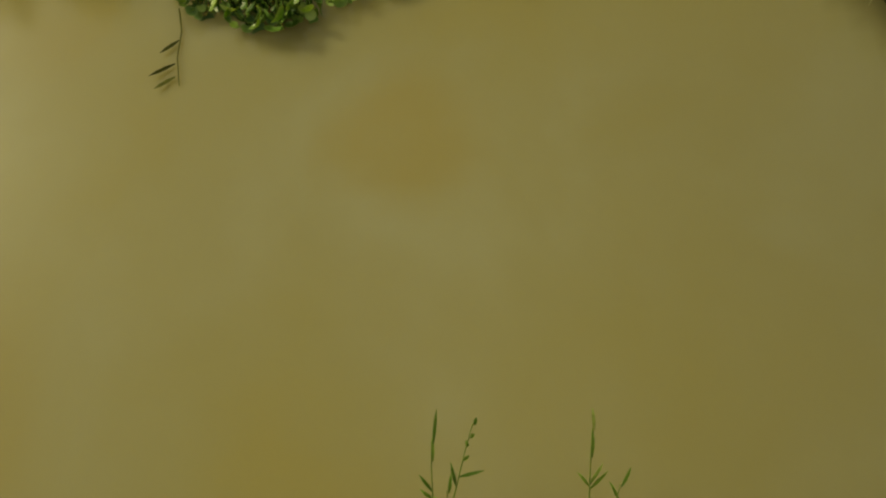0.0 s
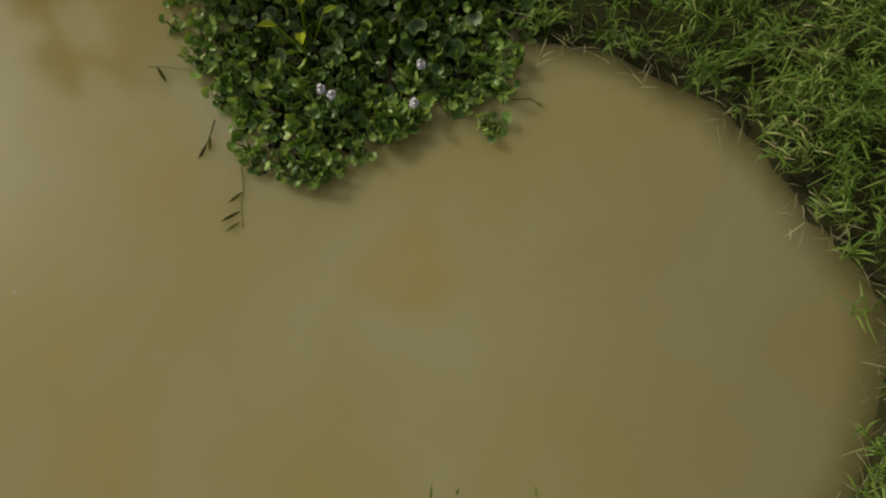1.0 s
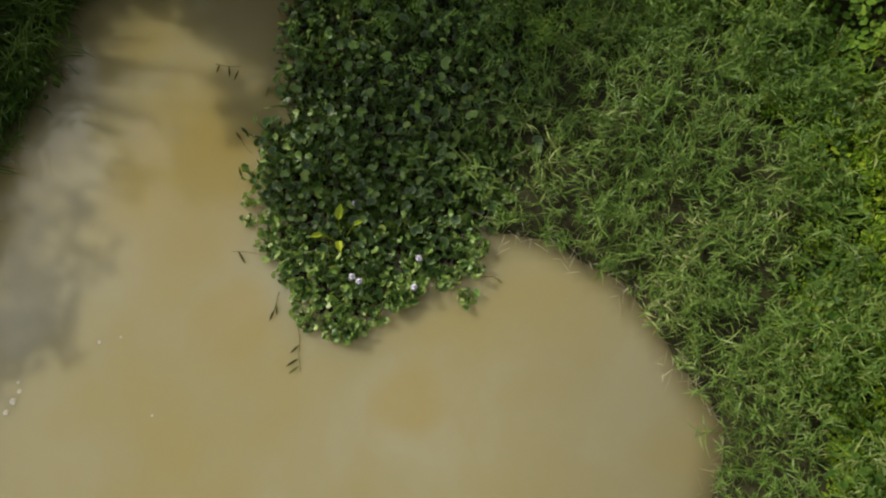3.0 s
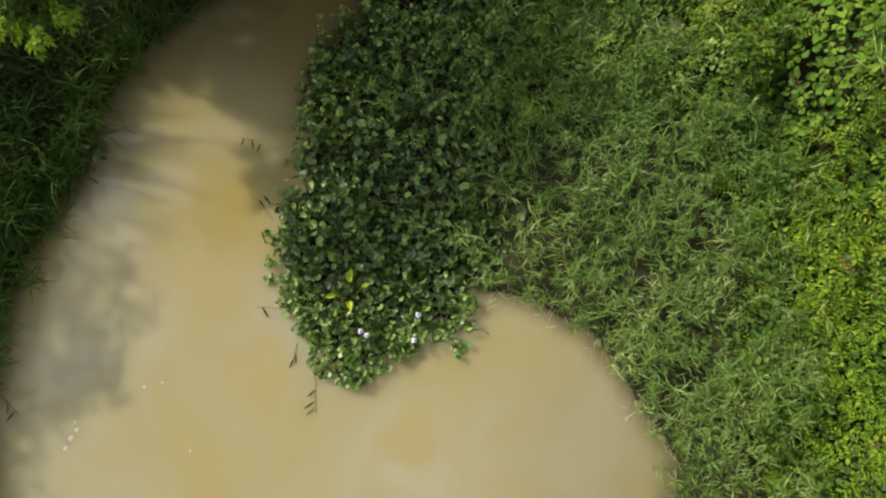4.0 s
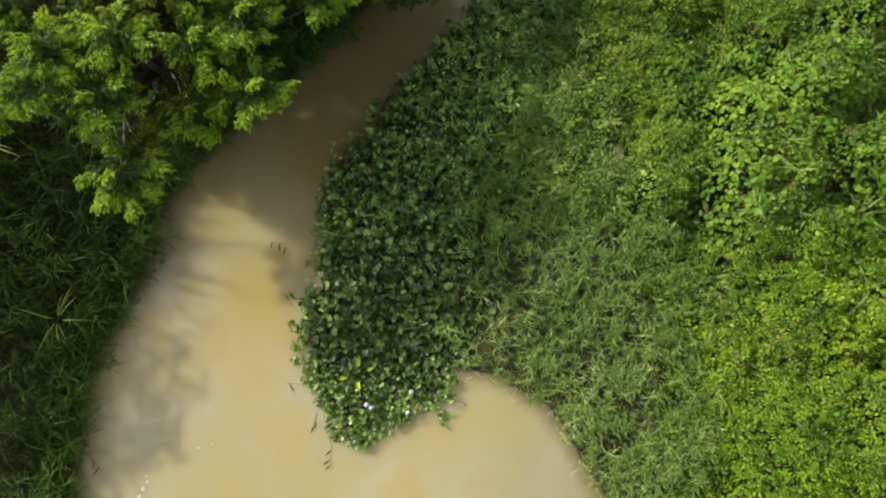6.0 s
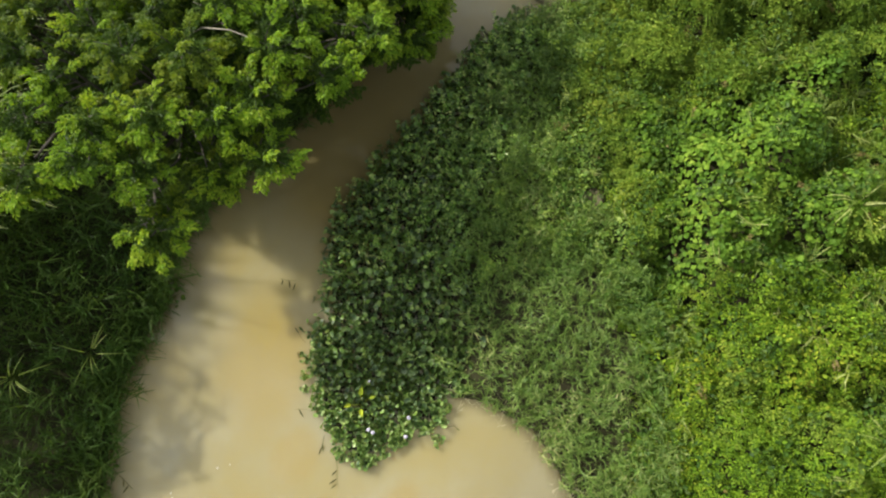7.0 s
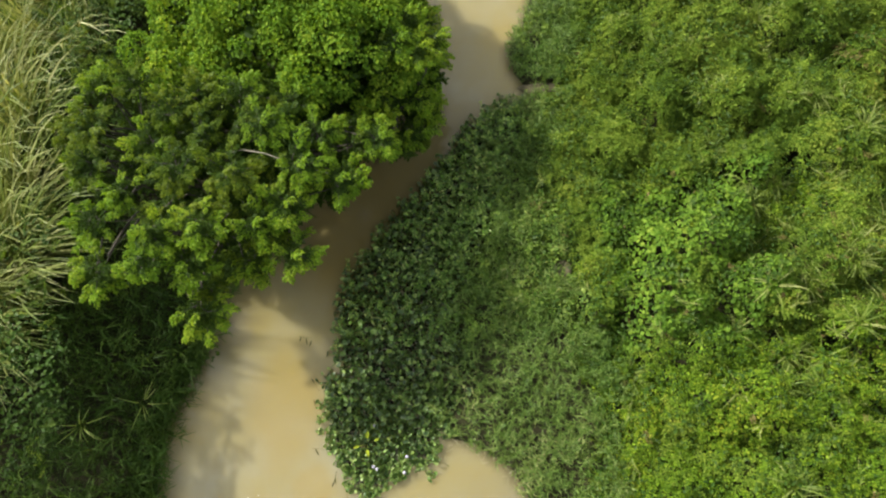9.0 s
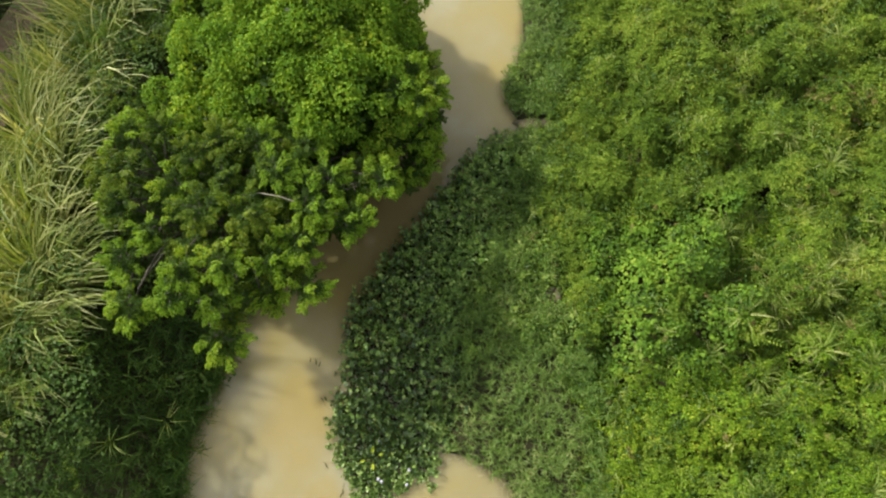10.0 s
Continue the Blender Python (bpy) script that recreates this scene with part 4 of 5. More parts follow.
# left bank, in the shade of the tree and the reeds; its leaf colours add to that shade
p = np.concatenate([zone_points((-12.5, -2.6), (-7.3, 12.8), 0.17), zone_points((-7.3, -3.2), (-4.2, 4.6), 0.088), zone_points((-7.3, 4.6), (-1.4, 12.8), 0.17)])
d_pool = shore(POOL, p) + 0.06 * bumps(p, 4.0, 6.0)
soil_path = np.abs(p[:, 0] - track_side(p[:, 1])) < 0.45 + 0.15 * bumps(p, 1.5, 2.0)
left = (d_pool > -0.10) & (p[:, 0] < 0) & ~soil_path
pick = r2.random(len(p))
stand("left_bank_grass", "grass on the shaded creek bank, its colour darkened for shade", "grass", SHORT + LONG, p[left & (pick < 0.72)], [SHADE_GRASS], (0.9, 1.4), 0.36, 0.45)
stand("left_bank_weeds", "weeds among the grass of the shaded bank, coloured dark for shade", "weeds", FINE + WEEDS, p[left & (pick > np.where((p[:, 0] > -7.6) & (p[:, 1] < 4.6), 0.90, 0.74))], [OLD_SHADE_LEAF], (0.8, 1.4), 0.30, 0.3)

# green growth out of which the reeds rise
u = jittered((-12.9, -1.6), (-5.4, 13.6), 0.068, r6)
u_edge = np.interp(u[:, 1], [-2, 0, 0.4, 1.2, 4.5, 6, 9, 12], [-7.9, -6.7, -6.3, -6.35, -6.9, -7.3, -6.2, -5.6])
u = u[(u[:, 0] < u_edge + 0.25 * bumps(u, 1.5, 53.0)) & (np.abs(u[:, 0] - track_side(u[:, 1])) > 0.5)]
u = u[r6.random(len(u)) < 1 - 0.9 * smooth(-0.14, 0.10, bumps(u, 2.6, 58.0)) * smooth(1.3, 2.0, u[:, 1]) * smooth(7.0, 5.5, u[:, 1])]
uh = np.interp(u[:, 1], [-1.6, -0.5, -0.1, 0.3, 0.8, 2.5, 4.0, 6.0, 8.0], [0.5, 0.6, 1.4, 2.3, 2.4, 2.1, 1.7, 1.0, 1.4]) + 0.25 * bumps(u, 0.9, 51.0) + 0.35 * bumps(u, 2.4, 52.0)
beside = u[:, 0] - track_side(u[:, 1])
uh = uh * np.where(beside > 0, smooth(0.6, 3.6, beside), 1.0)
uz = np.maximum(ground_height(u), 0.1) + np.maximum(uh - r6.exponential(0.12, len(u)), 0.05)
bushy = bumps(u, 1.1, 57.0) + r6.normal(0, 0.12, len(u)) > -0.02
# the first two take the shade-darkened grass tone
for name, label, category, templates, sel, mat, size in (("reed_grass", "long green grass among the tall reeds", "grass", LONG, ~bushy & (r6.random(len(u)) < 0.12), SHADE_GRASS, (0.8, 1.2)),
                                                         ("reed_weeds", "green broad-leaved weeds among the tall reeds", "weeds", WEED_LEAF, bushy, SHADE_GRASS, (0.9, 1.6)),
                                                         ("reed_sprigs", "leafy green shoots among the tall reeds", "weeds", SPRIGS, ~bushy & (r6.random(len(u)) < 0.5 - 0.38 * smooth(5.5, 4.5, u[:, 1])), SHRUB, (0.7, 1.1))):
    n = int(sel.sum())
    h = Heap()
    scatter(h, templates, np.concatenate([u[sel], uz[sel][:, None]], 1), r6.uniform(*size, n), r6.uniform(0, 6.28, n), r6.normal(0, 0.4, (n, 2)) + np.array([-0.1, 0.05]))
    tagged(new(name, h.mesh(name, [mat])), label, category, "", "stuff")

q = zone_points((-5.9, -3.0), (-1.0, 9.0), 0.075)
dq = shore(POOL, q) + 0.05 * bumps(q, 4.0, 6.0)
q = q[(dq > -0.10) & (dq < 0.3) & (q[:, 0] < 0.0)]
stand("overhanging_grass", "grass darkened for shade hanging over the water's edge", "grass", SHORT + LONG, q, [SHADE_GRASS], (0.8, 1.3), 0.45, 0.6)

# near bank below the first view
p = zone_points((-17.0, -9.0), (17.0, 18.5), 0.34)
out_by = np.maximum(np.maximum(p[:, 0] - 11.6, -12.6 - p[:, 0]), np.maximum(-3.4 - p[:, 1], p[:, 1] - 13.4))
p = p[(out_by + 0.9 * bumps(p, 0.7, 19.0) > r2.uniform(-0.3, 1.0, len(p))) & (shore(POOL, p) > 0.1) & (r2.random(len(p)) > smooth(2.0, 5.0, out_by))]
og = Heap()
scatter(og, SHORT + LONG, np.concatenate([p, ground_height(p)[:, None]], 1), r2.uniform(1.3, 2.2, len(p)), r2.uniform(0, 6.28, len(p)), r2.normal(0, 0.3, (len(p), 2)))
tagged(new("meadow_grass", og.mesh("meadow_grass", [GRASS])), "rough green grass on the land round the creek", "grass", kind="stuff")
p = zone_points((-6.0, -5.4), (2.4, -2.75), 0.10)
d_pool = shore(POOL, p)
sel = (d_pool > 0.02) & (r2.random(len(p)) < 0.8)
stand("near_bank_grass", "green grass on the near bank", "grass", SHORT, p[sel], [GRASS], (0.8, 1.2), 0.2, 0.3)

# ---- reed tufts ----
def reed_tuft(r, height, blades, wind, width, droop):
    """A tussock of long blades in a few fans that rise together and arch over to one side, wind telling how far."""
    bl = Heap()
    fans = r.uniform(0, 6.28, 4) if wind < 0.6 else r.normal(-0.3, 0.7, 4)
    for i in range(blades):
        a = fans[i % 4] + r.normal(0, 0.40)
        out = np.array([math.cos(a), math.sin(a), 0])
        ln = height * r.uniform(0.55, 1.15)
        p, d = out * r.uniform(0, 0.10) * height, unit(out * r.uniform(0.10, 0.40) + np.array([0.10 * wind, -0.02, 1.0]))
        pts = [p.copy()]
        for s in range(6):
            p = p + d * ln / 6
            d = unit(d + out * 0.05 + np.array([0.12 * wind, -0.05 * wind, -droop * r.uniform(0.5, 1.5)]) * (0.3 + s * 0.34))
            pts.append(p.copy())
        w = width * r.uniform(0.6, 1.3)
        bl.add(*strip(pts, [w * 0.6, w, w, w * 0.9, w * 0.7, w * 0.4, w * 0.05], [-math.sin(a), math.cos(a), r.normal(0, 0.3)], 0.25))
    return bl.mesh("blades", [REED])


r3 = np.random.default_rng(11)
TALL_TUFT = [reed_tuft(r3, 1.95, 50, 0.55, 0.0185, 0.16) for _ in range(8)]
FOUNTAIN = [reed_tuft(r3, 1.95, 48, 0.30, 0.0185, 0.20) for _ in range(8)]


def tuft_at(name, label, group, meshes, x, y, z, size, r):
    ob = new(name, meshes[int(r.integers(0, len(meshes)))])
    ob.matrix_world = pose(x, y, z, r.normal(2, 5), r.normal(4, 5), r.uniform(-25, 25)) @ Matrix.Scale(size, 4)
    return tagged(ob, label, "grass", group)


def tussock(r, height, blades):
    """Stems that rise together through the weeds and fan out above them in pale arching blades."""
    h = Heap()
    for i in range(blades):
        a = r.uniform(0, 6.28)
        out = np.array([math.cos(a), math.sin(a), 0])
        foot = out * r.uniform(0, 0.05)
        neck = foot + out * 0.05 + np.array([0.03, -0.01, height * r.uniform(0.85, 1.0)])
        ln = r.uniform(0.26, 0.56)
        pts, p, d = [foot, neck], neck.copy(), unit(out * r.uniform(0.4, 1.3) + np.array([0, 0, 0.8]))
        for s in range(4):
            p = p + d * ln / 4
            d = unit(d + np.array([0.05, -0.03, -0.42 * r.uniform(0.6, 1.4)]))
            pts.append(p.copy())
        w = 0.0080 * r.uniform(0.7, 1.3)
        h.add(*strip(pts, [w * 0.4, w * 0.7, w, w * 0.9, w * 0.55, w * 0.05], [-math.sin(a), math.cos(a), r.normal(0, 0.3)], 0.25))
    return h.mesh("grass_tussock", [SLENDER])


# tussocks among the weeds of the far side
spots = [(5.85, -0.58), (5.7, -0.42), (5.98, -0.7), (5.76, 0.08), (6.71, 9.15), (8.28, 4.25), (5.29, 2.2), (8.18, 2.01), (3.54, 1.52)]
spots += [tuple(q) for q in jittered((5.6, -1.2), (11.5, 12.5), 1.05, r3) if r3.random() < 0.35 + 0.06 * (q[0] - 4.2)]
spots += [tuple(q) for q in jittered((6.0, 1.3), (9.6, 5.6), 0.62, r3) if r3.random() < 0.7]
for x, y in spots:
    q = np.array([[x, y]])
    top = float(ground_height(q)[0] + field_height(q)[0])
    foot = float(ground_height(q)[0])
    ob = new("grass_tussock", tussock(r3, max(top - foot, 0.3) + r3.uniform(-0.05, 0.12), int(r3.integers(20, 44))))
    ob.location = (x, y, foot - 0.02)
    tagged(ob, "pale arching grass tussock rising out of green weeds", "grass", "grass tussocks among the weeds")
# a few pale tussocks on the shaded bank
for x, y in ((-5.95, 1.03), (-6.95, 0.7)):
    q = np.array([[x, y]])
    ob = new("grass_tussock", tussock(r3, float(canopy(q)[0]) + r3.uniform(0.0, 0.15), int(r3.integers(9, 13))))
    ob.matrix_world = pose(x, y, float(ground_height(q)[0]) - 0.02, 16, 26, r3.uniform(-20, 20))
    tagged(ob, "pale grass tussock in the dark grass of the bank", "grass", "grass tussocks on the shaded bank")
# tall reeds on the left
for q in np.concatenate([jittered((-12.8, -0.2), (-6.0, 13.5), 0.58, r3), jittered((-8.8, 0.8), (-7.55, 4.6), 0.36, r3)]):
    edge = np.interp(q[1], [0, 0.6, 1.2, 3.5, 4.5, 6, 7, 9, 12], [-11.5, -10.2, -8.6, -8.0, -8.0, -8.4, -8.4, -7.8, -7.2])
    if q[0] < edge and not -1.0 < q[0] - track_side(q[1]) < (2.4 if q[1] > 8.5 else 1.5) and r3.random() < (0.62 if q[1] < 5.0 and q[0] > -9.2 else 0.95):
        z = float(ground_height(q[None])[0])
        low = q[1] < 4.6 + r3.normal(0, 0.5)
        tall = np.interp(q[1], [0, 1, 3, 4.5, 8, 12], [1.15, 1.38, 1.42, 1.45, 1.3, 1.25]) * r3.uniform(0.84, 1.10)
        tuft_at("reed_tussock", "tall pale yellow-green reed grass bowed by the wind" if low else "yellow-green reed clump with arching blades", "tall reeds on the bank", TALL_TUFT if low else FOUNTAIN, q[0], q[1], max(z, 0.2), tall, r3)


# ---- trees ----
def limb_path(a, b, r, sag=0.15, steps=6):
    a, b = np.asarray(a, float), np.asarray(b, float)
    bow = np.array([r.normal(0, 0.12), r.normal(0, 0.12), sag]) * np.linalg.norm(b - a)
    return [a + (b - a) * t + bow * math.sin(math.pi * t) for t in np.linspace(0, 1, steps)]


def tube_part(name, pts, r0, r1_, parent, sides=7, label=""):
    h = Heap()
    h.add(*tube(pts, np.linspace(r0, r1_, len(pts)), sides))
    return part(name, h.mesh(name, [BARK], True), parent, label)


r4 = np.random.default_rng(3)
SPRAYS = [spray(r4, r4.uniform(0.40, 0.60), 13, 0.18, 5, 0.078) for _ in range(8)]
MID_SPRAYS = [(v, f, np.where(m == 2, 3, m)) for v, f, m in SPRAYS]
# same sprays without young leaves, darkened for the shade inside the crown
SHADE_SPRAYS = [(v, f, np.where(m == 2, 1, m)) for v, f, m in SPRAYS]


def leafy_tree(label, base, fork, centre, radii, count, tips, limbs, young, seed, low=-0.35, gap=0.5):
    r = np.random.default_rng(seed)
    thing = tagged(new("tree"), label, "tree")
    base, centre = np.asarray(base, float), np.asarray(centre, float)
    thing.location = base
    heaps = {0: Heap(), 1: Heap(), 2: Heap(), 3: Heap()}
    fork = np.asarray(fork, float)
    trunk = [q - base for q in limb_path(base - np.array([0, 0, 0.3]), fork, r, 0.05)]
    tube_part("trunk", trunk, 0.17, 0.10, thing, 9)
    ends = []
    for i in range(limbs):
        a = 2 * math.pi * (i + r.uniform(0, 0.5)) / limbs
        end = centre + np.array([math.cos(a) * radii[0] * 0.6, math.sin(a) * radii[1] * 0.6, radii[2] * r.uniform(-0.2, 0.2)])
        ends.append(end)
        tube_part("limb", [q - base for q in limb_path(fork, end, r, 0.12)], 0.07, 0.02, thing)
    at, way, sc = [], [], []

    def clump(q, d, k, size=1.0):
        """A rounded tuft of sprays about one branch end."""
        for i in range(k):
            a = 2 * math.pi * (i + r.uniform(0, 0.6)) / k
            side_way = np.array([math.cos(a), math.sin(a), r.uniform(0.0, 0.5)])
            at.append(q + r.normal(0, 0.05, 3))
            way.append(unit(side_way + np.array([d[0], d[1], 0]) * 0.7) + np.array([0, 0, -0.1]))
            sc.append(size * r.uniform(0.85, 1.25))
        at.append(q + np.array([0, 0, 0.06]))
        way.append(np.array([d[0] * 0.6, d[1] * 0.6, 0.8]))
        sc.append(0.8)

    centres = []
    for k in range(count * 12):
        d = unit(r.normal(0, 1, 3))
        if d[2] < low:
            continue
        rad = r.uniform(0.84, 0.96) if r.random() < 0.85 else r.uniform(0.5, 0.75)
        q = centre + d * np.array(radii) * rad * (1 + 0.20 * noise.noise(Vector(d * 2.1) + Vector((seed, 0, 0))))
        if q[2] > 0.6 and all(np.linalg.norm(q - c) > gap for c in centres):
            centres.append(q)
            clump(q, d, 6)
            if len(centres) >= count:
                break
    bright_ones, shell_end = [], len(at)
    for x, y, z in tips:
        before = len(at)
        q = np.array([x, y, z])
        out = unit((q - centre) * np.array([1, 1, 0.1]))
        clump(q - out * 0.25, out, int(r.integers(9, 13)), r.uniform(0.62, 0.85))
        if r.random() < young or x > centre[0] + 1.6 or y < 3.5 or z > 2.75 and x > -1:
            bright_ones.extend(range(before, len(at)))
        if z > 2.3 and x > -5.3:
            clump(q - out * 0.72 - np.array([0, 0, 0.22]), out, 5, r.uniform(0.55, 0.8))
        near_end = min(ends, key=lambda k: np.linalg.norm(k - q))
        heaps[0].add(*tube([k - base for k in limb_path(near_end, q - out * 0.5, r, 0.08)], np.linspace(0.03, 0.015, 6), 5))
    shade_ones = []
    for x, y, z in tips:  # clumps under the tips, coloured dark as the shaded inside of the crown
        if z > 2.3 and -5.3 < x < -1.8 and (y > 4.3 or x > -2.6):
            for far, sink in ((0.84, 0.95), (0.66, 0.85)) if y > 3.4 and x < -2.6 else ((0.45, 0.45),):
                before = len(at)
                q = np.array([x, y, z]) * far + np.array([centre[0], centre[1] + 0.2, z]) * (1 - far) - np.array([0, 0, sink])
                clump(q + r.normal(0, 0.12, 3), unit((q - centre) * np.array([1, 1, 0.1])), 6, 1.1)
                shade_ones.extend(range(before, len(at)))
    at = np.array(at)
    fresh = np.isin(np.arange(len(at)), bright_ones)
    deep = np.isin(np.arange(len(at)), shade_ones)
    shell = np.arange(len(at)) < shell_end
    for templates, chosen in ((SPRAYS, fresh), (SHADE_SPRAYS, deep | shell), (MID_SPRAYS, ~fresh & ~deep & ~shell)):
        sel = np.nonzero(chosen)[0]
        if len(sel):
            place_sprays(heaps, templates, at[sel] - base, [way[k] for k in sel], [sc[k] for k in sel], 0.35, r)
    for k in range(0, len(at), 7):
        near_end = min(ends, key=lambda j: np.linalg.norm(j - at[k]))
        heaps[0].add(*tube([j - base for j in limb_path(near_end, at[k], r, 0.06, 4)], [0.022, 0.018, 0.014, 0.01], 4))
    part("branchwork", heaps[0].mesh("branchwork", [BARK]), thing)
    part("crown", heaps[1].mesh("crown", [OLD_SHADE_LEAF]), thing, "feathered leaves, old ones and inner ones darkened as shade")
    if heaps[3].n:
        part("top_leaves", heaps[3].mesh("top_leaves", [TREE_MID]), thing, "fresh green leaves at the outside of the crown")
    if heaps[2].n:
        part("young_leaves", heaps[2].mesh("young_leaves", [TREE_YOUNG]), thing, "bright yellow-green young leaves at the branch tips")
    return thing


TIPS = [(-3.95, 1.95, 2.65), (-3.14, 2.86, 2.6), (-2.3, 2.95, 3.0), (-4.05, 2.65, 3.2), (-2.9, 3.35, 3.35), (-2.4, 3.70, 3.4), (-3.77, 3.15, 3.65), (-4.6, 3.05, 3.6), (-4.7, 2.6, 3.5), (-5.57, 2.5, 3.3), (-5.35, 3.8, 3.35), (-1.61, 4.24, 3.2),
        (-2.2, 4.3, 3.6), (-3.3, 4.1, 3.7), (-4.4, 4.1, 3.6), (-6.0, 3.4, 3.1), (-6.2, 4.5, 3.2), (-5.2, 4.8, 3.3), (-3.9, 4.9, 3.6), (-2.8, 5.0, 3.8), (-1.9, 5.2, 3.3), (-1.0, 5.4, 2.7), (-4.9, 5.6, 3.5),
        (-6.9, 5.6, 2.7), (-6.5, 6.3, 2.9), (-5.8, 6.4, 3.1), (-4.4, 6.1, 3.4), (-6.7, 4.8, 2.6), (-3.4, 6.1, 3.3), (-1.5, 5.9, 2.2), (-2.5, 6.1, 3.0), (-1.2, 6.2, 2.0), (-6.4, 5.4, 3.0)]
broad_tree = leafy_tree("broad leafy tree with yellow-green shoot tips leaning over the creek", (-4.5, 5.0, 0.35), (-4.2, 4.9, 1.7), (-4.3, 5.5, 1.55), (2.15, 1.75, 1.2), 24, TIPS, 7, 0.6, 8, 0.05, 0.65)
bare = tube_part("bare_branch", [Vector(q) - broad_tree.location for q in ((-3.9, 4.8, 3.2), (-3.3, 4.66, 3.7), (-2.9, 4.55, 3.80), (-2.4, 4.42, 3.66), (-1.9, 4.35, 3.5))], 0.013, 0.006, broad_tree, 6, "pale bare branch")
bare.data.materials[0] = PALE_BARK
leafy_tree("low dark tree overhanging the water beside the creek", (-1.9, 7.5, 0.2), (-1.6, 7.5, 1.1), (-1.4, 7.6, 1.2), (1.0, 1.6, 0.9), 28,
           [(-0.18, 7.16, 0.75), (-0.2, 8.1, 1.5), (-0.4, 6.3, 1.0), (-0.6, 8.4, 2.0), (-0.32, 7.6, 1.9), (-1.0, 7.8, 2.2), (-0.7, 6.0, 1.5), (-0.3, 6.7, 1.4), (-0.9, 9.8, 2.0), (-0.25, 8.8, 1.7), (-1.1, 5.6, 1.9), (-0.5, 9.3, 1.8), (-0.35, 7.1, 2.9), (-0.75, 7.2, 3.0), (0.0, 7.45, 2.8), (-0.6, 7.95, 2.9), (-0.95, 6.9, 2.5), (-0.45, 6.6, 2.0), (-1.2, 6.5, 2.2)], 5, 0.75, 19)


def vine_tree(label, base, lobes, seed):
    """A tree wholly overgrown by climbers: heaped lobes of small leaves over a trunk."""
    r = np.random.default_rng(seed)
    base = np.asarray(base, float)
    thing = tagged(new("tree"), label, "tree")
    thing.location = base
    h = Heap()
    mid = np.mean([l[:3] for l in lobes], 0)
    fork = base + (mid - base) * np.array([0.5, 0.5, 0.55])
    tube_part("trunk", [q - base for q in limb_path(base - np.array([0, 0, 0.3]), fork, r, 0.05)], 0.18, 0.11, thing, 9)
    # inner leaves in a dark tone that paints the shade inside the lobes
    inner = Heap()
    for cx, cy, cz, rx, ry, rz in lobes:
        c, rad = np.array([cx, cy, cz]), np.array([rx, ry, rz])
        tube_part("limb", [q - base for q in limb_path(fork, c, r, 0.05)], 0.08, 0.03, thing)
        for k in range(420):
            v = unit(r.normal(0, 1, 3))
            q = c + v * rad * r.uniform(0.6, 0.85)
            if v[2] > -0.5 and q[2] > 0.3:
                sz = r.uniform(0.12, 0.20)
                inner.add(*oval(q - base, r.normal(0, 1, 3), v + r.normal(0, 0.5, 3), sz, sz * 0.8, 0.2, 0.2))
        knobs = []
        for k in range(300):
            v = unit(r.normal(0, 1, 3))
            q = c + v * rad * r.uniform(0.72, 1.16)
            if v[2] < -0.25 or q[2] < 0.5 or any(np.linalg.norm(q - o) < 0.50 for o in knobs):
                continue
            knobs.append(q)
            size = r.uniform(0.18, 0.50)
            for j in range(int(2600 * size * size)):
                w = unit(r.normal(0, 1, 3) + v * 0.7 + np.array([0, 0, 0.5]))
                at = q + w * size * r.uniform(0.80, 1.06) * (1 + 0.25 * noise.noise(Vector(w * 2.5 + q)))
                s = r.uniform(0.048, 0.085)
                h.add(*oval(at - base, np.array([w[0], w[1], -0.35]) + r.normal(0, 0.4, 3), w + np.array([0, 0, 0.35]) + r.normal(0, 0.25, 3), s, s * 0.8, 0.2, 0.2))
    part("inner_leaves", inner.mesh("inner_leaves", [OLD_SHADE_LEAF]), thing, "inner leaves, coloured dark for the shade inside the crown")
    part("crown", h.mesh("crown", [VINE]), thing, "blanket of small bright green climber leaves")
    return thing


VINE_LOBES = [(-2.0, 7.3, 2.7, 1.1, 1.0, 1.0), (-3.4, 7.4, 2.8, 1.0, 0.9, 1.0), (-2.6, 8.6, 3.0, 1.1, 1.0, 1.1), (-4.6, 8.3, 2.4, 1.0, 0.9, 0.9), (-1.55, 8.8, 2.1, 0.85, 0.9, 0.8), (-3.9, 9.6, 2.6, 1.0, 0.9, 1.0),
              (-1.5, 10.0, 2.1, 0.75, 0.8, 0.8), (-2.4, 10.0, 2.6, 1.1, 0.9, 1.0), (-0.95, 7.4, 1.9, 0.6, 0.55, 0.6), (-5.4, 7.0, 1.9, 0.9, 0.8, 0.8), (-3.3, 11.0, 2.2, 1.2, 0.9, 0.9), (-5.3, 10.4, 1.8, 0.9, 0.9, 0.8)]
vine_tree("tree overgrown with bright green climbing vines", (-3.2, 8.6, 0.4), [(x * 1.02, y + 0.15, z - 0.2, a, b, c) for x, y, z, a, b, c in VINE_LOBES], 33)

# ---- things on the water ----
r5 = np.random.default_rng(9)


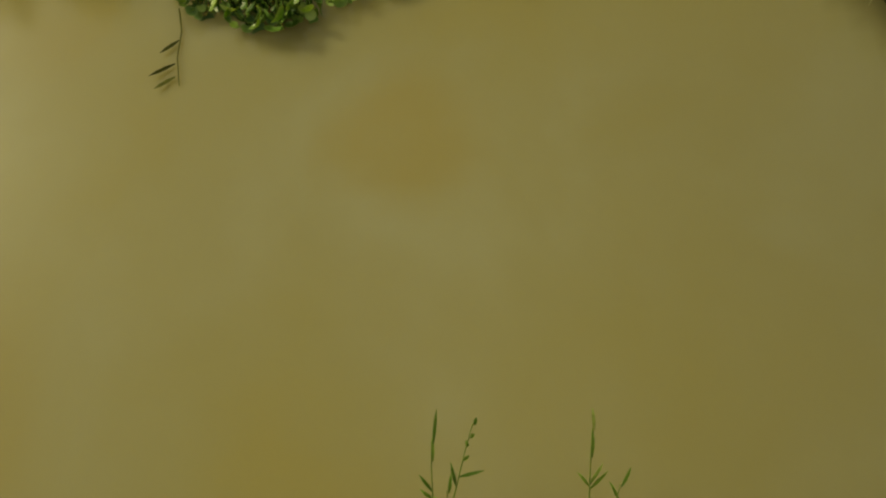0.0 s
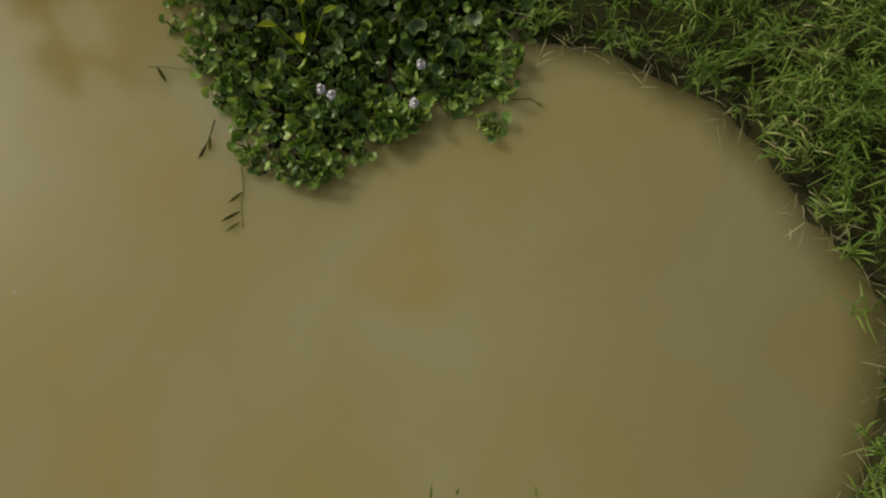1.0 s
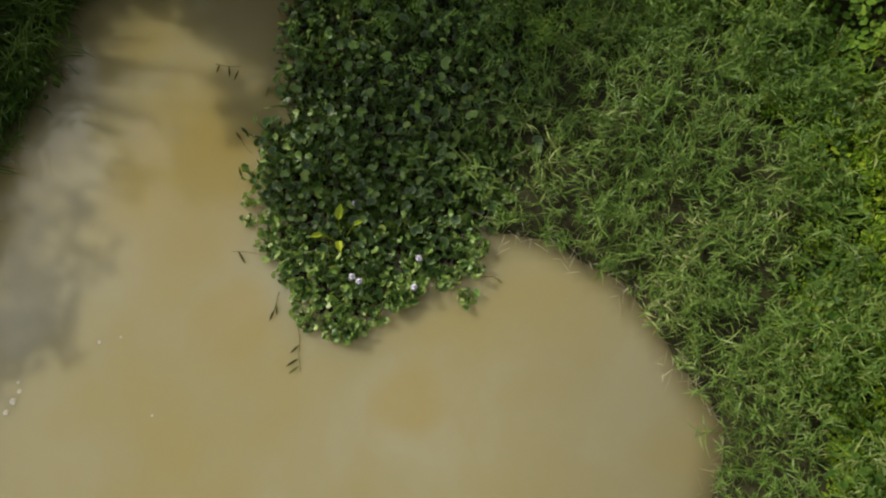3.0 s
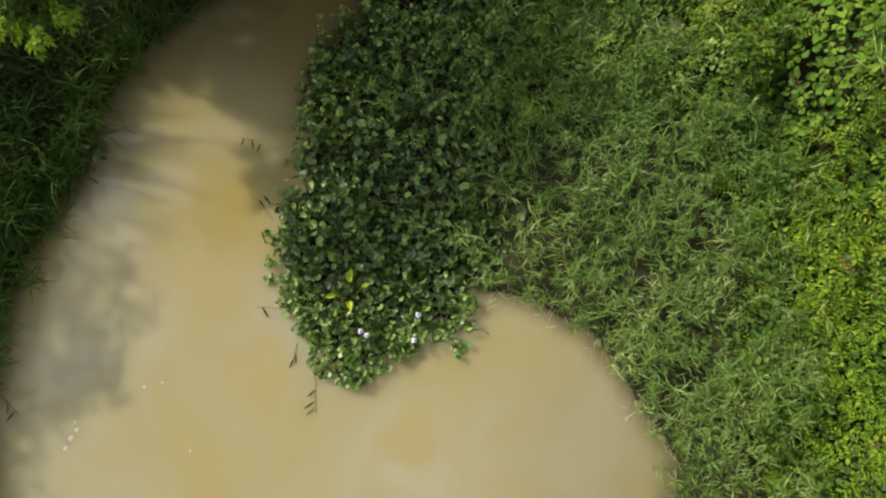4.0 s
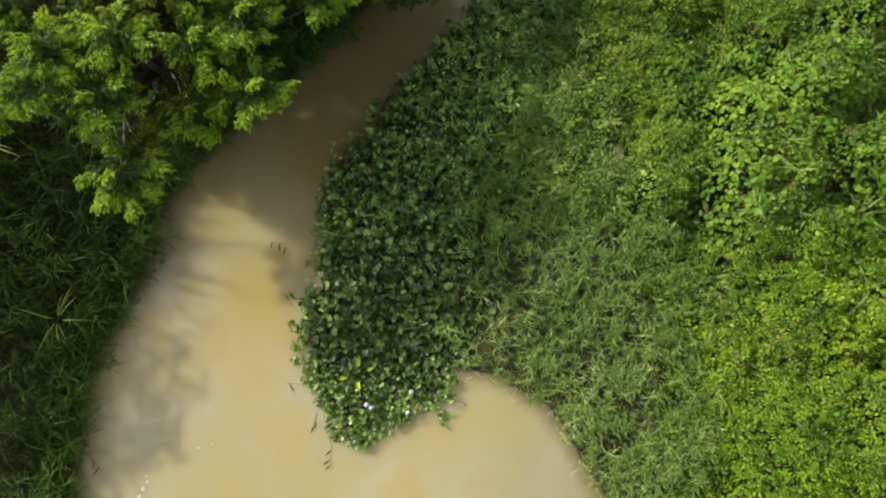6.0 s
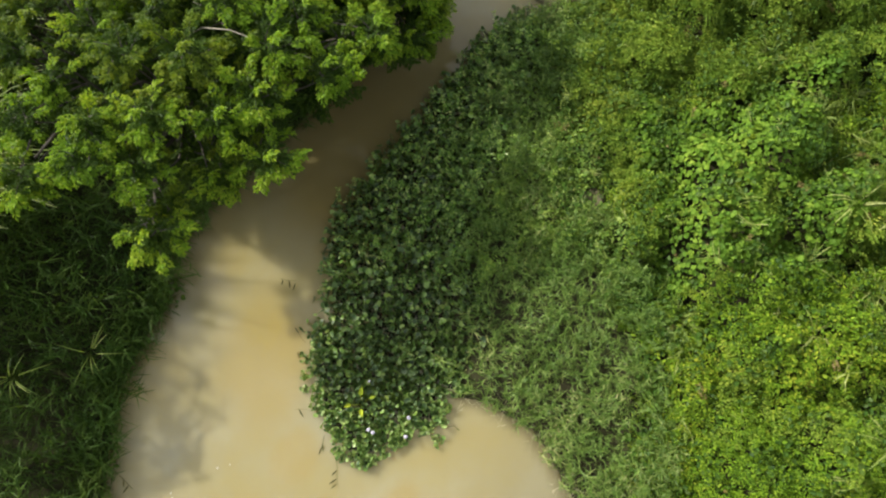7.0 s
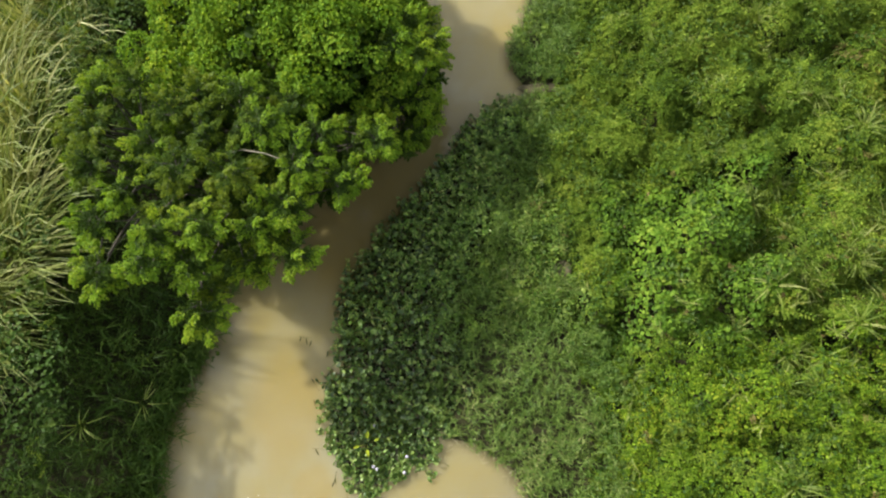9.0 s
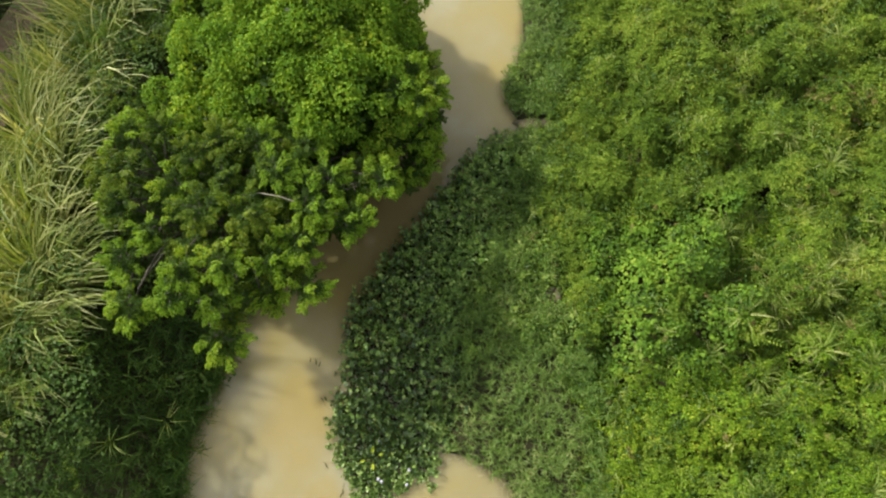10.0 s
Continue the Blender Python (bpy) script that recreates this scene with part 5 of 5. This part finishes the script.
def floating_stalk(pts, blades, radius=0.004):
    """A drowned stalk lying on the water with a few dark blades."""
    base = np.array([*pts[0], 0.012])
    thing = new("floating_stalk")
    thing.location = base
    h = Heap()
    path = [np.array([*q, 0.012]) - base for q in pts]
    h.add(*tube(path, np.linspace(radius, radius * 0.6, len(path)), 5))
    part("stalk", h.mesh("stalk", [TWIG]), thing)
    for x, y, a, ln in blades:
        b = Heap()
        d = np.array([math.cos(a), math.sin(a), 0.08])
        c = np.array([x, y, 0.012]) - base
        b.add(*strip([c, c + d * ln * 0.35, c + d * ln * 0.7, c + d * ln], [0.004, 0.011, 0.010, 0.001], [-d[1], d[0], 0.1]))
        part("blade", b.mesh("blade", [TWIG]), thing)
    return tagged(thing, "thin drowned grass stalk with dark blades afloat on brown water", "floating stalk", "stalks adrift on the water")


floating_stalk([(-1.79, -0.62), (-1.76, -0.75), (-1.76, -0.9), (-1.73, -1.05)], [(-1.765, -0.80, 3.95, 0.11), (-1.765, -0.93, 3.75, 0.13), (-1.755, -1.0, 3.85, 0.11)])
floating_stalk([(-2.0, -0.28), (-2.02, -0.42), (-2.05, -0.55)], [(-2.02, -0.40, 4.9, 0.12), (-2.03, -0.46, 4.4, 0.12)])
floating_stalk([(-2.50, 0.13), (-2.38, 0.13), (-2.2, 0.1)], [(-2.44, 0.13, 5.3, 0.16)], 0.003)
floating_stalk([(-2.94, 2.33), (-2.80, 2.30), (-2.66, 2.3)], [(-2.90, 2.32, 4.6, 0.11), (-2.79, 2.30, 4.9, 0.15), (-2.68, 2.25, 4.5, 0.14)], 0.003)
floating_stalk([(-2.56, 1.40), (-2.5, 1.3), (-2.42, 1.22)], [(-2.55, 1.38, 2.2, 0.12), (-2.5, 0.95, 1.9, 0.12)], 0.003)
floating_stalk([(-0.05, -0.12), (0.08, -0.11), (0.17, -0.18)], [(0.12, -0.14, 5.6, 0.06)], 0.004)
floating_stalk([(-5.2, -0.88), (-5.08, -0.98), (-4.93, -1.10)], [(-5.1, -0.97, 5.0, 0.12), (-5.0, -1.05, 4.2, 0.14)], 0.004)

for x, y, s in [(-3.65, -0.78, 0.02), (-3.46, -0.73, 0.012), (-3.05, -1.45, 0.012), (-4.34, -1.33, 0.034), (-4.38, -1.43, 0.026), (-4.30, -1.24, 0.022), (-4.33, -1.16, 0.015)]:
    bm = bmesh.new()
    bmesh.ops.create_icosphere(bm, subdivisions=2, radius=s)
    for v in bm.verts:
        v.co.z *= 0.25
        v.co *= 1 + 0.35 * noise.noise(v.co * 60 + Vector((x, y, 0)))
    me = bpy.data.meshes.new("foam_fleck")
    bm.to_mesh(me)
    bm.free()
    me.materials.append(FLECK)
    ob = new("foam_fleck", me)
    ob.location = (x, y, 0.002)
    tagged(ob, "small pale fleck of foam adrift on brown water", "foam", "flecks adrift on the water")


# tall stalks rising from the near bank into the first view
def bank_stalk(base, tip, blades):
    """A thin stalk; blades: how far up, turn away from the stalk in degrees, length."""
    base, tip = np.array(base), np.array(tip)
    thing = new("grass_stalk")
    thing.location = base
    span = tip - base
    path = [span * t + np.array([0.006 * math.sin(5 * t), 0, 0.03 * math.sin(math.pi * t)]) for t in np.linspace(0, 1, 7)]
    h = Heap()
    h.add(*tube(path, np.linspace(0.0036, 0.0014, 7), 5))
    part("stalk", h.mesh("stalk", [GRASS]), thing)
    for t, turn, ln in blades:
        c = span * t + np.array([0, 0, 0.03 * math.sin(math.pi * t)])
        a = math.atan2(span[1], span[0]) - radians(turn)
        d = unit([math.cos(a), math.sin(a), 0.55])
        b = Heap()
        b.add(*strip([c, c + d * ln * 0.35, c + d * ln * 0.7 - np.array([0, 0, 0.006]), c + d * ln - np.array([0, 0, 0.02])], [0.002, 0.0062, 0.005, 0.0006], [-d[1], d[0], 0.2]))
        part("blade", b.mesh("blade", [GRASS]), thing)
    return tagged(thing, "slender green grass stalk standing at the water's edge", "grass", "stalks at the near bank")


bank_stalk((-0.575, -3.02, -0.15), (-0.565, -2.61, 0.36), [(0.98, 4, 0.12), (0.85, -3, 0.09), (0.62, -42, 0.08), (0.56, -55, 0.06)])
bank_stalk((-0.556, -2.98, -0.15), (-0.434, -2.56, 0.40), [(0.99, 2, 0.03), (0.9, 25, 0.025), (0.84, -30, 0.025), (0.74, 30, 0.03), (0.62, 60, 0.10), (0.55, -30, 0.09)])
bank_stalk((-0.02, -3.02, -0.15), (-0.050, -2.57, 0.38), [(0.98, 0, 0.08), (0.8, 6, 0.10), (0.62, 38, 0.09), (0.58, 50, 0.10), (0.6, -38, 0.07)])
bank_stalk((-0.50, -3.06, -0.15), (-0.515, -2.76, 0.30), [(0.97, 10, 0.07), (0.8, -50, 0.08)])
bank_stalk((0.03, -3.06, -0.15), (0.045, -2.74, 0.30), [(0.97, 25, 0.08), (0.85, -30, 0.07)])

# dry stems trailing into the water along the shore
edge_pts = []
for a, b in zip(RIGHT_BANK[13:25], RIGHT_BANK[14:26]):
    for t in np.linspace(0, 1, 12):
        edge_pts.append(a + (b - a) * t)
edge_pts = np.array(edge_pts) + r5.normal(0, 0.05, (len(edge_pts), 2))
straw = Heap()
for q in edge_pts:
    for i in range(int(r5.integers(0, 4))):
        a = r5.uniform(0, 6.28)
        ln = r5.uniform(0.05, 0.20)
        d = np.array([math.cos(a), math.sin(a), r5.uniform(-0.2, 0.3)])
        c = np.array([q[0] + r5.normal(0, 0.08), q[1] + r5.normal(0, 0.08), r5.uniform(0.03, 0.16)])
        straw.add(*strip([c, c + d * ln * 0.5 + np.array([0, 0, 0.01]), c + d * ln], [0.002, 0.003, 0.001], [-d[1], d[0], 0.2]))
tagged(new("dry_straw", straw.mesh("dry_straw", [STRAW])), "pale dry grass stems along the waterline", "straw", kind="stuff")

# bare silt where the grass has not closed
def silt_patch(x, y, rx, ry, seed, mat):
    r = np.random.default_rng(seed)
    n, rings = 24, 4
    v, f = [np.array([x, y])], []
    edge = 1 + 0.55 * np.array([noise.noise(Vector((math.cos(k * 6.283 / n) * 1.5, math.sin(k * 6.283 / n) * 1.5, seed))) for k in range(n)])
    for j in range(1, rings + 1):
        for k in range(n):
            a = k * 6.283 / n
            v.append(np.array([x + math.cos(a) * rx * edge[k] * j / rings, y + math.sin(a) * ry * edge[k] * j / rings]))
    v = np.array(v)
    z = np.maximum(ground_height(v), 0.0) + (0.10 if mat is PALE_SILT else 0.03) + 0.02 * bumps(v, 6.0, seed)
    z[-n:] -= 0.16
    for k in range(n):
        q = (k + 1) % n
        f.append((0, 1 + k, 1 + q, -1))
        for j in range(rings - 1):
            f.append((1 + j * n + k, 1 + (j + 1) * n + k, 1 + (j + 1) * n + q, 1 + j * n + q))
    h = Heap()
    h.add(np.concatenate([v, z[:, None]], 1), np.array(f))
    tagged(new("mud_patch", h.mesh("mud_patch", [mat], True)), "bare grey-brown silt showing between the grass", "mud", "bare patches of silt", kind="structure")


for k, (x, y, rx, ry) in enumerate([(2.48, 3.76, 0.30, 0.20), (1.84, 0.48, 0.24, 0.15), (0.52, 1.25, 0.16, 0.14), (2.22, -0.72, 0.15, 0.12), (2.35, 8.26, 0.60, 0.22)]):
    silt_patch(x, y, rx, ry, k + 3, PALE_SILT if k in (0, 4) else SILT)

# worn earth track on the left
track = Heap()
ty = np.linspace(3.0, 16.0, 60)
tp = np.stack([np.stack([track_side(ty) + s, ty], -1) for s in np.linspace(-0.55, 0.55, 7)], 1)
tz = ground_height(tp.reshape(-1, 2)) + 0.012 + 0.02 * bumps(tp.reshape(-1, 2), 3.0, 2.0)
ti = (np.arange(59)[:, None] * 7 + np.arange(6)[None]).ravel()
track.add(np.concatenate([tp.reshape(-1, 2), np.maximum(tz, 0.02)[:, None]], 1), np.stack([ti, ti + 1, ti + 8, ti + 7], 1))
tagged(new("pavement_track", track.mesh("track", [SOIL], True)), "worn bare earth footpath between tall reeds", "footpath", kind="structure")
